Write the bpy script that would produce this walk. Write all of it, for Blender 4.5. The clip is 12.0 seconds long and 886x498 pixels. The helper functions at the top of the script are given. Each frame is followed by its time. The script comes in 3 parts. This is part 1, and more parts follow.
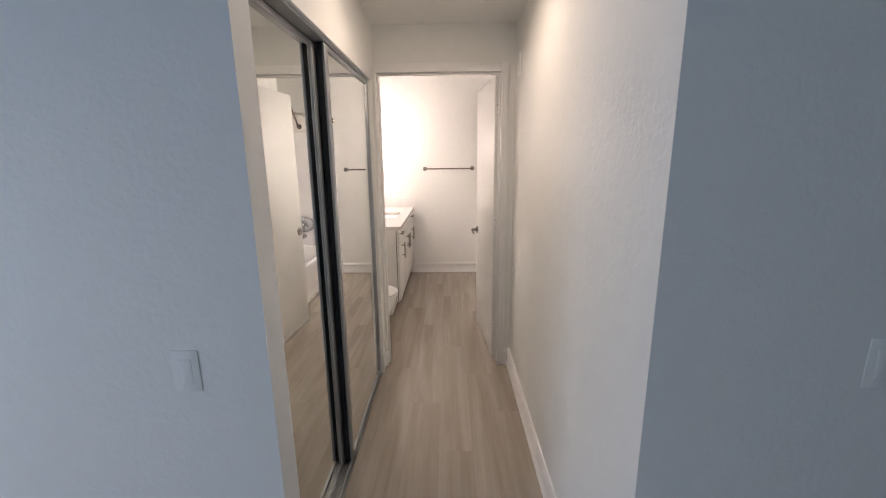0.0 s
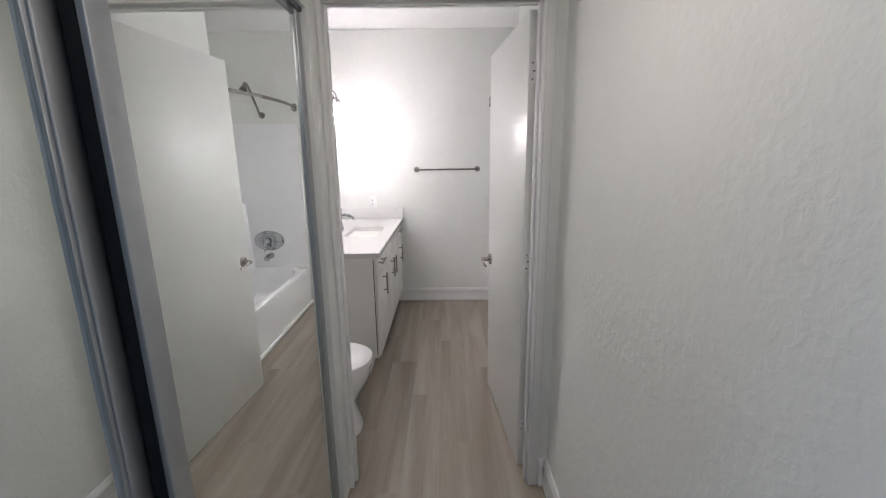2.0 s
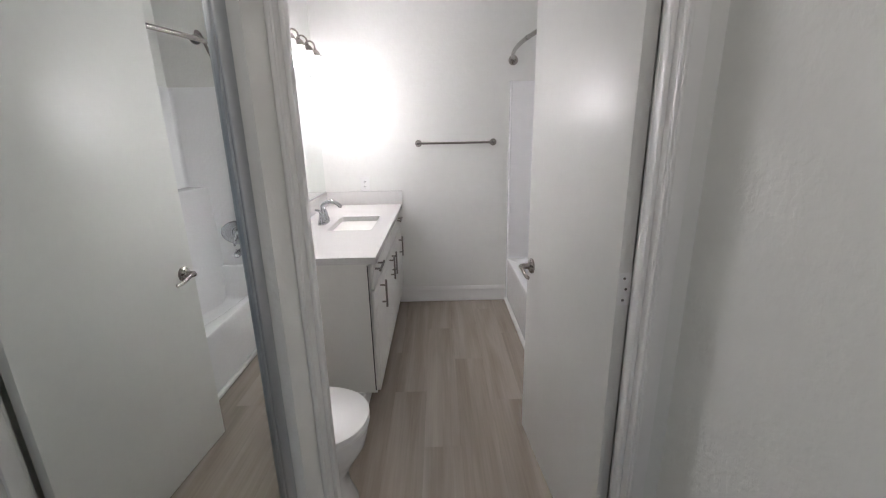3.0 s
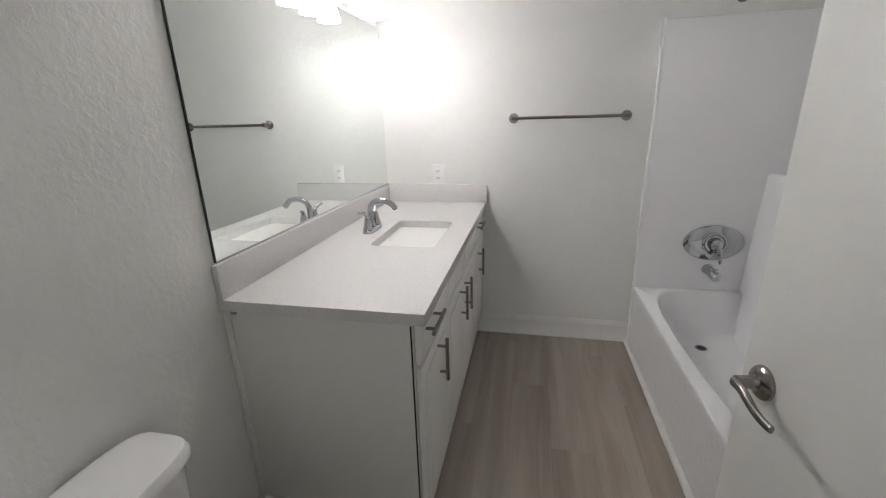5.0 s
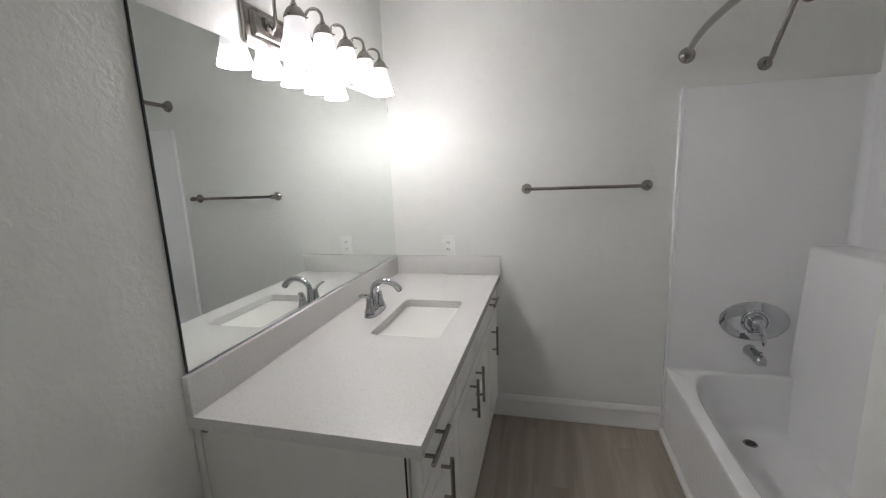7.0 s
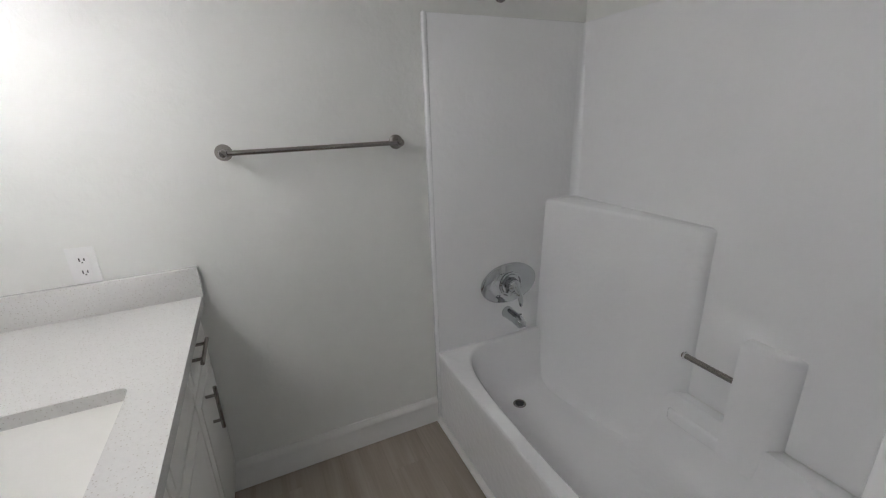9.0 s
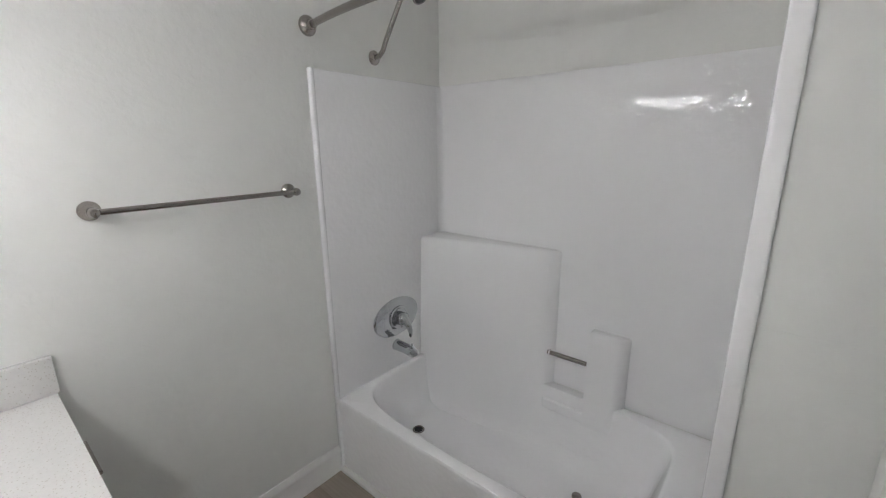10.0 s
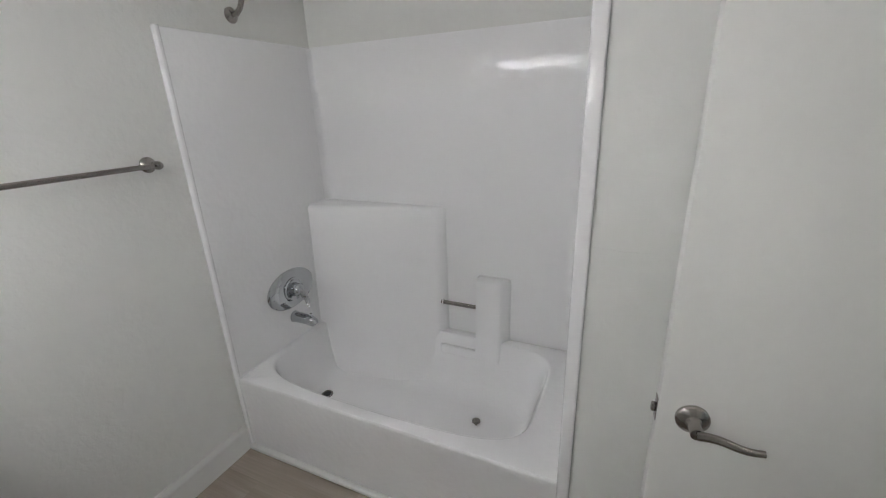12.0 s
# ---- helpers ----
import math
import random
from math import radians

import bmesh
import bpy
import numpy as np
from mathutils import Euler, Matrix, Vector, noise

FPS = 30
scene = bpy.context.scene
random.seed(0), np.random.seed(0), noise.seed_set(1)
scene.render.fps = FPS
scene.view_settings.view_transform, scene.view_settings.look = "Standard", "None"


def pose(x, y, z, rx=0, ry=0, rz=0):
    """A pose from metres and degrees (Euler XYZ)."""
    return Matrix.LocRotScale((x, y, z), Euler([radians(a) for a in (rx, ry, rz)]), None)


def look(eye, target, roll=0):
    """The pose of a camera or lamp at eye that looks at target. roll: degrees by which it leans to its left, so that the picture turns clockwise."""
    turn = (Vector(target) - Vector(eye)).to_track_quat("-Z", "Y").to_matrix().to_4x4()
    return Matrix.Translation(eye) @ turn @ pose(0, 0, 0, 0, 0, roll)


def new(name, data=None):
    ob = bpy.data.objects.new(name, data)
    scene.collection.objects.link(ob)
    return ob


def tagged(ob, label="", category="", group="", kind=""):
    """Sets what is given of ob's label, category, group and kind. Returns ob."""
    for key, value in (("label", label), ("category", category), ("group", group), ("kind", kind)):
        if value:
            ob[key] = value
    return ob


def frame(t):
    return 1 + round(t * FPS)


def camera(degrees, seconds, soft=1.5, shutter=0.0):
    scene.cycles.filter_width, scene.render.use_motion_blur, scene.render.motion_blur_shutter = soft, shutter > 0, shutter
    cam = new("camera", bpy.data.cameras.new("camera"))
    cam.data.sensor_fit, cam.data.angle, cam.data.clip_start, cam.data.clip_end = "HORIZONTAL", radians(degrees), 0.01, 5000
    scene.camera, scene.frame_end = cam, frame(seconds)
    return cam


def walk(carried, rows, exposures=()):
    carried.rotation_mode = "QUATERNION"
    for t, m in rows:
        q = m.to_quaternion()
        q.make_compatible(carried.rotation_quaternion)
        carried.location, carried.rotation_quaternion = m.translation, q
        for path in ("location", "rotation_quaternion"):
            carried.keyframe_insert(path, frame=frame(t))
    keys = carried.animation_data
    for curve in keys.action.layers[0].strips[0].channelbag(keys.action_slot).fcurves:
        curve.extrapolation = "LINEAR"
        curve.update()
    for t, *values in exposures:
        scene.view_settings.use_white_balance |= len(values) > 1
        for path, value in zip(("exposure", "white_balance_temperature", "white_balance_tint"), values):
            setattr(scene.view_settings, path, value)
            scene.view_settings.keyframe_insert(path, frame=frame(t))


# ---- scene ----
cam = camera(94.0, 12.0, soft=1.2)

PATH = [
    (0, (0.201, 0.586, 1.505), (0.171, 2.537, 1.065), -0.7),
    (0.5, (0.191, 0.904, 1.522), (0.173, 2.854, 1.079), -1.3),
    (1, (0.162, 1.185, 1.531), (0.156, 3.137, 1.096), -1.2),
    (1.5, (0.178, 1.486, 1.505), (0.165, 3.439, 1.071), -0.9),
    (2, (0.185, 1.76, 1.485), (0.17, 3.71, 1.041), -0.8),
    (2.5, (0.122, 2.127, 1.47), (0.141, 4.069, 0.994), -1.2),
    (4.5, (0.002, 3.273, 1.329), (-0.156, 5.125, 0.59), -1.2),
    (5, (0.01, 3.412, 1.359), (-0.393, 5.276, 0.756), -1.6),
    (5.5, (0.023, 3.475, 1.42), (-0.583, 5.347, 1.059), -1.7),
    (6, (0.026, 3.501, 1.452), (-0.697, 5.352, 1.232), -1.8),
    (6.5, (0.021, 3.524, 1.452), (-0.679, 5.384, 1.223), -1.9),
    (7, (0.016, 3.593, 1.454), (-0.475, 5.497, 1.089), -2.4),
    (9, (-0.018, 4.318, 1.453), (0.758, 6.05, 0.821), -2.0),
    (9.5, (-0.178, 4.408, 1.469), (1.02, 5.894, 0.871), -1.7),
    (10, (-0.339, 4.422, 1.519), (1.15, 5.662, 1.021), -0.6),
    (10.5, (-0.402, 4.412, 1.537), (1.22, 5.511, 1.135), 0.3),
    (11, (-0.426, 4.396, 1.542), (1.248, 5.423, 1.16), 0.4),
    (11.5, (-0.426, 4.387, 1.54), (1.262, 5.347, 1.062), -0.4),
    (12, (-0.394, 4.352, 1.508), (1.318, 5.151, 0.851), -2.1),
]
EXPOSURES = [(0.0, 2.0, 7900, 26), (0.5, 2.0, 7700, 24), (1.0, 1.85, 7050, 20), (1.5, 1.75, 6650, 18), (2.5, 1.6, 6450, 18), (4.5, 1.25, 6600, 15), (5.2, 1.12, 6580, 15),
             (6.0, 0.88, 6550, 14), (6.5, 0.78, 6550, 14), (7.2, 0.85, 6550, 14), (9.0, 0.84, 6450, 13), (10.0, 1.12, 6450, 13), (12.0, 1.15, 6450, 13)]
walk(cam, [(t, look(eye, target, roll)) for t, eye, target, roll in PATH], EXPOSURES)

# ---- world and lights ----
world = bpy.data.worlds.new("world")
scene.world = world
world.use_nodes = True
wn = world.node_tree.nodes
sky = wn.new("ShaderNodeTexSky")
sky.sky_type, sky.sun_disc = "NISHITA", False
sky.sun_elevation, sky.sun_rotation = radians(40), radians(200)
wn["Background"].inputs["Strength"].default_value = 0.08
world.node_tree.links.new(sky.outputs[0], wn["Background"].inputs["Color"])

SHADE_GLOW, LINER_GLOW, BULB_GLOW = 34.0, 14.0, 7.0


def area_lamp(name, m, sx, sy, watts, colour):
    data = bpy.data.lights.new(name, "AREA")
    data.shape, data.size, data.size_y, data.energy, data.color = "RECTANGLE", sx, sy, watts, colour
    ob = new(name, data)
    ob.matrix_world = m
    return ob


# daylight in the bedroom window beside the start of the walk
area_lamp("window_daylight", look((-3.18, -0.5, 1.0), (0, -0.5, 1.0)), 1.8, 1.7, 10.5, (0.34, 0.62, 1.0))


# ---- materials ----
def material(name, colour, rough=0.5, metal=0.0, vary=0.06, vscale=3.0, bump=0.0, bscale=60.0, bdist=0.002, coat=0.0, detail=4.0, spec=0.5):
    mat = bpy.data.materials.new(name)
    mat.use_nodes = True
    nt = mat.node_tree
    p = nt.nodes["Principled BSDF"]
    p.inputs["Roughness"].default_value, p.inputs["Metallic"].default_value = rough, metal
    p.inputs["Coat Weight"].default_value = coat
    p.inputs["Specular IOR Level"].default_value = spec
    p.inputs["Coat Roughness"].default_value = 0.08
    co = nt.nodes.new("ShaderNodeTexCoord")
    n1, n2 = nt.nodes.new("ShaderNodeTexNoise"), nt.nodes.new("ShaderNodeTexNoise")
    n1.inputs["Scale"].default_value, n1.inputs["Detail"].default_value = vscale, 5
    n2.inputs["Scale"].default_value, n2.inputs["Detail"].default_value = vscale * 14, 3
    mx = nt.nodes.new("ShaderNodeMix")
    mx.inputs[0].default_value = 0.4
    ramp = nt.nodes.new("ShaderNodeValToRGB")
    ramp.color_ramp.elements[0].position, ramp.color_ramp.elements[1].position = 0.3, 0.7
    ramp.color_ramp.elements[0].color = (*[c * (1 - vary) for c in colour], 1)
    ramp.color_ramp.elements[1].color = (*[min(1, c * (1 + vary)) for c in colour], 1)
    link = nt.links.new
    for n in (n1, n2):
        link(co.outputs["Object"], n.inputs["Vector"])
    link(n1.outputs["Fac"], mx.inputs[2]), link(n2.outputs["Fac"], mx.inputs[3])
    link(mx.outputs[0], ramp.inputs[0]), link(ramp.outputs[0], p.inputs["Base Color"])
    if bump:
        n3, b = nt.nodes.new("ShaderNodeTexNoise"), nt.nodes.new("ShaderNodeBump")
        n3.inputs["Scale"].default_value, n3.inputs["Detail"].default_value = bscale, detail
        b.inputs["Strength"].default_value, b.inputs["Distance"].default_value = bump, bdist
        link(co.outputs["Object"], n3.inputs["Vector"]), link(n3.outputs["Fac"], b.inputs["Height"])
        link(b.outputs[0], p.inputs["Normal"])
    return mat


def stucco(name, colour, strength):
    """Painted wall with a knockdown texture: soft islands with fine grain between."""
    mat = material(name, colour, 0.58, vary=0.025, vscale=1.2)
    nt = mat.node_tree
    p = nt.nodes["Principled BSDF"]
    co = nt.nodes.new("ShaderNodeTexCoord")
    big, fine = nt.nodes.new("ShaderNodeTexNoise"), nt.nodes.new("ShaderNodeTexNoise")
    big.inputs["Scale"].default_value, big.inputs["Detail"].default_value, big.inputs["Distortion"].default_value = 48, 4, 0.25
    fine.inputs["Scale"].default_value, fine.inputs["Detail"].default_value = 160, 3
    r = nt.nodes.new("ShaderNodeValToRGB")
    r.color_ramp.elements[0].position, r.color_ramp.elements[1].position = 0.42, 0.62
    add = nt.nodes.new("ShaderNodeMath")
    add.operation = "MULTIPLY_ADD"
    add.inputs[1].default_value = 0.35
    b = nt.nodes.new("ShaderNodeBump")
    b.inputs["Strength"].default_value, b.inputs["Distance"].default_value = strength, 0.0022
    link = nt.links.new
    link(co.outputs["Object"], big.inputs["Vector"]), link(co.outputs["Object"], fine.inputs["Vector"])
    link(big.outputs["Fac"], r.inputs[0]), link(fine.outputs["Fac"], add.inputs[0]), link(r.outputs[0], add.inputs[2])
    link(add.outputs[0], b.inputs["Height"]), link(b.outputs[0], p.inputs["Normal"])
    return mat


def plank_material():
    mat = bpy.data.materials.new("vinyl_plank")
    mat.use_nodes = True
    nt = mat.node_tree
    p = nt.nodes["Principled BSDF"]
    link = nt.links.new
    geo, info = nt.nodes.new("ShaderNodeNewGeometry"), nt.nodes.new("ShaderNodeObjectInfo")
    off = nt.nodes.new("ShaderNodeVectorMath")
    off.operation = "MULTIPLY_ADD"
    off.inputs[1].default_value = (1, 1, 1)
    comb = nt.nodes.new("ShaderNodeCombineXYZ")
    mul = nt.nodes.new("ShaderNodeMath")
    mul.operation, mul.inputs[1].default_value = "MULTIPLY", 37.0
    link(info.outputs["Random"], mul.inputs[0]), link(mul.outputs[0], comb.inputs[0]), link(mul.outputs[0], comb.inputs[1])
    link(geo.outputs["Position"], off.inputs[0]), link(comb.outputs[0], off.inputs[2])
    m1, m2 = nt.nodes.new("ShaderNodeMapping"), nt.nodes.new("ShaderNodeMapping")
    m1.inputs["Scale"].default_value, m2.inputs["Scale"].default_value = (11, 0.7, 1), (120, 3.0, 1)
    n1, n2 = nt.nodes.new("ShaderNodeTexNoise"), nt.nodes.new("ShaderNodeTexNoise")
    n1.inputs["Scale"].default_value, n1.inputs["Detail"].default_value, n1.inputs["Distortion"].default_value = 1, 4, 0.5
    n2.inputs["Scale"].default_value, n2.inputs["Detail"].default_value = 1, 4
    for m, n in ((m1, n1), (m2, n2)):
        link(off.outputs[0], m.inputs[0]), link(m.outputs[0], n.inputs["Vector"])
    mx = nt.nodes.new("ShaderNodeMix")
    mx.inputs[0].default_value = 0.25
    link(n1.outputs["Fac"], mx.inputs[2]), link(n2.outputs["Fac"], mx.inputs[3])
    add = nt.nodes.new("ShaderNodeMath")
    add.operation, add.inputs[1].default_value = "MULTIPLY_ADD", 0.02
    link(info.outputs["Random"], add.inputs[0]), link(mx.outputs[0], add.inputs[2])
    r = nt.nodes.new("ShaderNodeValToRGB")
    r.color_ramp.elements[0].position, r.color_ramp.elements[1].position = 0.34, 0.8
    r.color_ramp.elements[0].color, r.color_ramp.elements[1].color = FLOOR_DARK, FLOOR_LIGHT
    link(add.outputs[0], r.inputs[0]), link(r.outputs[0], p.inputs["Base Color"])
    b = nt.nodes.new("ShaderNodeBump")
    b.inputs["Strength"].default_value, b.inputs["Distance"].default_value = 0.15, 0.001
    link(n2.outputs["Fac"], b.inputs["Height"]), link(b.outputs[0], p.inputs["Normal"])
    p.inputs["Roughness"].default_value = 0.21
    return mat


FLOOR_DARK, FLOOR_LIGHT = (0.29, 0.246, 0.205, 1), (0.475, 0.415, 0.355, 1)
M_WALL = stucco("wall_paint", (0.835, 0.84, 0.81), 0.19)
M_CEIL = stucco("ceiling_paint", (0.9, 0.9, 0.885), 0.2)
M_TRIM = material("trim_paint", (0.86, 0.855, 0.84), 0.33, vary=0.02, bump=0.1, bscale=30)
M_DOOR = material("door_paint", (0.82, 0.82, 0.79), 0.36, vary=0.02, bump=0.12, bscale=45, bdist=0.001)
M_CAB = material("cabinet_paint", (0.83, 0.82, 0.785), 0.38, vary=0.02, bump=0.08, bscale=40)
M_DARK = material("dark_gap", (0.02, 0.02, 0.02), 0.8)
# near-black that paints in the shade between the two sliding doors
M_GAP_SHADE = material("gap_shade_black", (0.012, 0.016, 0.02), 0.95, vary=0.2, vscale=20, bump=0.3, bscale=300)
M_QUARTZ = material("quartz", (0.74, 0.73, 0.715), 0.24, vary=0.04, vscale=110)
nt = M_QUARTZ.node_tree         # scattered brown flecks in the stone
base = nt.nodes["Principled BSDF"].inputs["Base Color"]
vor, fleck, fmix, fco = nt.nodes.new("ShaderNodeTexVoronoi"), nt.nodes.new("ShaderNodeValToRGB"), nt.nodes.new("ShaderNodeMix"), nt.nodes.new("ShaderNodeTexCoord")
vor.inputs["Scale"].default_value = 140
fleck.color_ramp.elements[0].position, fleck.color_ramp.elements[1].position = 0.12, 0.24
fleck.color_ramp.elements[0].color, fleck.color_ramp.elements[1].color = (0.6, 0.6, 0.6, 1), (0, 0, 0, 1)
fmix.data_type = "RGBA"
fmix.inputs[7].default_value = (0.42, 0.37, 0.31, 1)
nt.links.new(fco.outputs["Object"], vor.inputs["Vector"]), nt.links.new(vor.outputs["Distance"], fleck.inputs[0])
nt.links.new(fleck.outputs[0], fmix.inputs[0]), nt.links.new(base.links[0].from_socket, fmix.inputs[6])
nt.links.new(fmix.outputs[2], base)
M_PORC = material("porcelain", (0.9, 0.9, 0.89), 0.08, vary=0.01, coat=0.5)
M_ACRYL = material("tub_acrylic", (0.94, 0.94, 0.945), 0.04, vary=0.005, bump=1.0, bscale=38, bdist=0.0014, detail=1.0)
M_CHROME = material("chrome", (0.52, 0.535, 0.55), 0.05, 1.0, vary=0.02)
M_NICKEL = material("brushed_nickel", (0.34, 0.315, 0.295), 0.24, 1.0, vary=0.08, vscale=30)
M_STEEL = material("brushed_steel_frame", (0.44, 0.46, 0.48), 0.35, 0.85, vary=0.05, vscale=25)
M_MIRROR = material("mirror_silver", (0.88, 0.915, 0.895), 0.0, 1.0, vary=0.0)
M_MEDGE = material("mirror_black_edge", (0.03, 0.035, 0.035), 0.3)
M_PLASTIC = material("white_plastic", (0.87, 0.87, 0.86), 0.3, vary=0.01)
M_SLOT = material("outlet_slot", (0.05, 0.05, 0.05), 0.6)
M_CAULK = material("white_caulk", (0.82, 0.82, 0.8), 0.4, vary=0.03, bump=0.2, bscale=50)
M_PLANK = plank_material()


def glow_material(name, low, high, z0, z1, tint=(1.0, 0.985, 1.0)):
    """Frosted lamp glass, brightest at the rim by the bulb and dimmer at the neck."""
    mat = bpy.data.materials.new(name)
    mat.use_nodes = True
    nt = mat.node_tree
    p = nt.nodes["Principled BSDF"]
    p.inputs["Base Color"].default_value, p.inputs["Roughness"].default_value = (0.85, 0.85, 0.83, 1), 0.25
    p.inputs["Emission Color"].default_value = (*tint, 1)
    co, sp, mr = nt.nodes.new("ShaderNodeTexCoord"), nt.nodes.new("ShaderNodeSeparateXYZ"), nt.nodes.new("ShaderNodeMapRange")
    mr.inputs["From Min"].default_value, mr.inputs["From Max"].default_value = z0, z1
    mr.inputs["To Min"].default_value, mr.inputs["To Max"].default_value = high, low
    mr.interpolation_type = "SMOOTHSTEP"
    link = nt.links.new
    link(co.outputs["Object"], sp.inputs[0]), link(sp.outputs[2], mr.inputs[0]), link(mr.outputs[0], p.inputs["Emission Strength"])
    return mat


# ---- mesh helpers ----
def box(bm, x0, x1, y0, y1, z0, z1, bev=0.0, seg=2):
    made = bmesh.ops.create_cube(bm, size=1.0, matrix=Matrix.Translation(((x0 + x1) / 2, (y0 + y1) / 2, (z0 + z1) / 2)) @ Matrix.Diagonal((x1 - x0, y1 - y0, z1 - z0, 1)))
    if bev:
        edges = {e for v in made["verts"] for e in v.link_edges}
        bmesh.ops.bevel(bm, geom=list(edges), offset=bev, segments=seg, profile=0.5, affect="EDGES")
    return bm


def boxed(x0, x1, y0, y1, z0, z1, bev=0.0, seg=2):
    return box(bmesh.new(), x0, x1, y0, y1, z0, z1, bev, seg)


def tube(bm, pts, r, n=14, cap=True):
    """A round bar along points; r is one radius or one for each point."""
    pts = [Vector(p) for p in pts]
    rs = r if isinstance(r, (list, tuple)) else [r] * len(pts)
    rings, ref = [], None
    for i, p in enumerate(pts):
        d = (pts[min(i + 1, len(pts) - 1)] - pts[max(i - 1, 0)]).normalized()
        if ref is None:
            ref = d.orthogonal().normalized()
        ref = (ref - d * ref.dot(d)).normalized()
        side = d.cross(ref)
        rings.append([bm.verts.new(p + (ref * math.cos(a) + side * math.sin(a)) * rs[i]) for a in (2 * math.pi * k / n for k in range(n))])
    for a, b in zip(rings, rings[1:]):
        for k in range(n):
            bm.faces.new((a[k], a[(k + 1) % n], b[(k + 1) % n], b[k]))
    if cap:
        bm.faces.new(rings[0][::-1]), bm.faces.new(rings[-1])
    return bm


def lathe(bm, profile, m, n=28, close=False):
    """Turns (radius, height) pairs round m's z axis."""
    rings = []
    for r, h in profile:
        rings.append([bm.verts.new(m @ Vector((r * math.cos(a), r * math.sin(a), h))) for a in (2 * math.pi * k / n for k in range(n))])
    for a, b in zip(rings, rings[1:]):
        for k in range(n):
            bm.faces.new((a[k], a[(k + 1) % n], b[(k + 1) % n], b[k]))
    if close:
        bm.faces.new(rings[0][::-1]), bm.faces.new(rings[-1])
    return bm


def loft(bm, rings, cap0=True, cap1=True):
    vs = [[bm.verts.new(p) for p in ring] for ring in rings]
    n = len(vs[0])
    for a, b in zip(vs, vs[1:]):
        for k in range(n):
            bm.faces.new((a[k], a[(k + 1) % n], b[(k + 1) % n], b[k]))
    if cap0:
        bm.faces.new(vs[0][::-1])
    if cap1:
        bm.faces.new(vs[-1])
    return bm


def oval(cx, cy, rx, ry, z, n=40, power=2.0):
    """A ring of points; a higher power gives a squarer outline."""
    out = []
    for k in range(n):
        a = 2 * math.pi * k / n
        c, s = math.cos(a), math.sin(a)
        out.append(Vector((cx + rx * math.copysign(abs(c) ** (2 / power), c), cy + ry * math.copysign(abs(s) ** (2 / power), s), z)))
    return out


def mesh_ob(name, bm, mat, smooth=True):
    bmesh.ops.recalc_face_normals(bm, faces=bm.faces)
    me = bpy.data.meshes.new(name)
    bm.to_mesh(me)
    bm.free()
    me.materials.append(mat)
    if smooth:
        me.set_sharp_from_angle(angle=radians(38))
        for poly in me.polygons:
            poly.use_smooth = True
    return new(name, me)


def part(name, bm, mat, parent, label="", smooth=True):
    ob = mesh_ob(name, bm, mat, smooth)
    ob.parent = parent
    if label:
        tagged(ob, label)
    return ob


def thing(name, label, category, group=""):
    return tagged(new(name), label, category, group)


def setting(name, bm, mat, label, category):
    return tagged(mesh_ob(name, bm, mat), label, category, kind="structure")


# ---- the shell ----
XL, XT, XW, YF = -0.873, 0.63, 1.405, 5.888      # bathroom west wall, tub front, alcove back, far wall
YD0, YD1 = 3.385, 3.456                            # door wall
HR, HL = 0.632, -0.268                          # hall walls
BED_L, BED_R = 1.56, 1.41                      # bedroom wall faces beside the hall
ALC = 4.44                                       # tub alcove's near end
ZB, ZH = 2.615, 2.305                            # ceilings

setting("wall_north", boxed(XL - 0.12, XW + 0.12, YF, YF + 0.12, 0, ZB), M_WALL, "off-white textured bathroom wall with a towel bar", "wall")
setting("wall_west", boxed(XL - 0.12, XL, YD1, YF, 0, ZB), M_WALL, "off-white textured wall behind vanity and toilet", "wall")
setting("wall_east", boxed(XW, XW + 0.12, ALC, YF, 0, ZB), M_WALL, "off-white wall above the bath surround", "wall")
setting("wall_chase", boxed(XT, XW + 0.12, YD1, ALC, 0, ZB), M_WALL, "off-white textured wall end beside the bathtub", "wall")
bm = boxed(XL - 0.12, -0.27, YD0, YD1, 0, ZB)
box(bm, 0.56, 0.80, YD0, YD1, 0, ZB)
box(bm, -0.27, 0.56, YD0, YD1, 2.045, ZB)
setting("wall_door", bm, M_WALL, "off-white wall around the bathroom doorway", "wall")
setting("wall_hall_east", boxed(HR, HR + 0.12, BED_R, YD0, 0, ZB), M_WALL, "off-white hall wall with knockdown texture", "wall")
setting("wall_hall_west_pier", boxed(HL - 0.14, HL, BED_L, BED_L + 0.1, 0, ZB), M_WALL, "off-white textured wall end before the closet", "wall")
setting("wall_hall_west_return", boxed(HL - 0.14, HL, 3.264, YD0, 0, 1.965), M_WALL, "narrow off-white wall return beside the closet", "wall")
setting("wall_hall_west", boxed(HL - 0.14, HL, BED_L + 0.1, YD0, 1.965, ZB), M_WALL, "off-white hall wall around the mirrored closet", "wall")
setting("wall_closet_back", boxed(-0.99, -0.93, BED_L + 0.12, YD0, 0, ZB), M_WALL, "closet back wall", "wall")
setting("wall_bedroom_west", boxed(-3.2, HL - 0.14, BED_L, BED_L + 0.12, 0, ZB), M_WALL, "bedroom wall in blue daylight", "wall")
setting("wall_bedroom_east", boxed(HR + 0.12, 3.2, BED_R, BED_R + 0.12, 0, ZB), M_WALL, "bedroom wall in blue daylight", "wall")
bm = boxed(-3.3, -3.2, -3.1, -1.4, 0, ZB)
box(bm, -3.3, -3.2, 0.4, BED_L + 0.12, 0, ZB)
box(bm, -3.3, -3.2, -1.4, 0.4, 0, 0.15)
box(bm, -3.3, -3.2, -1.4, 0.4, 1.85, ZB)
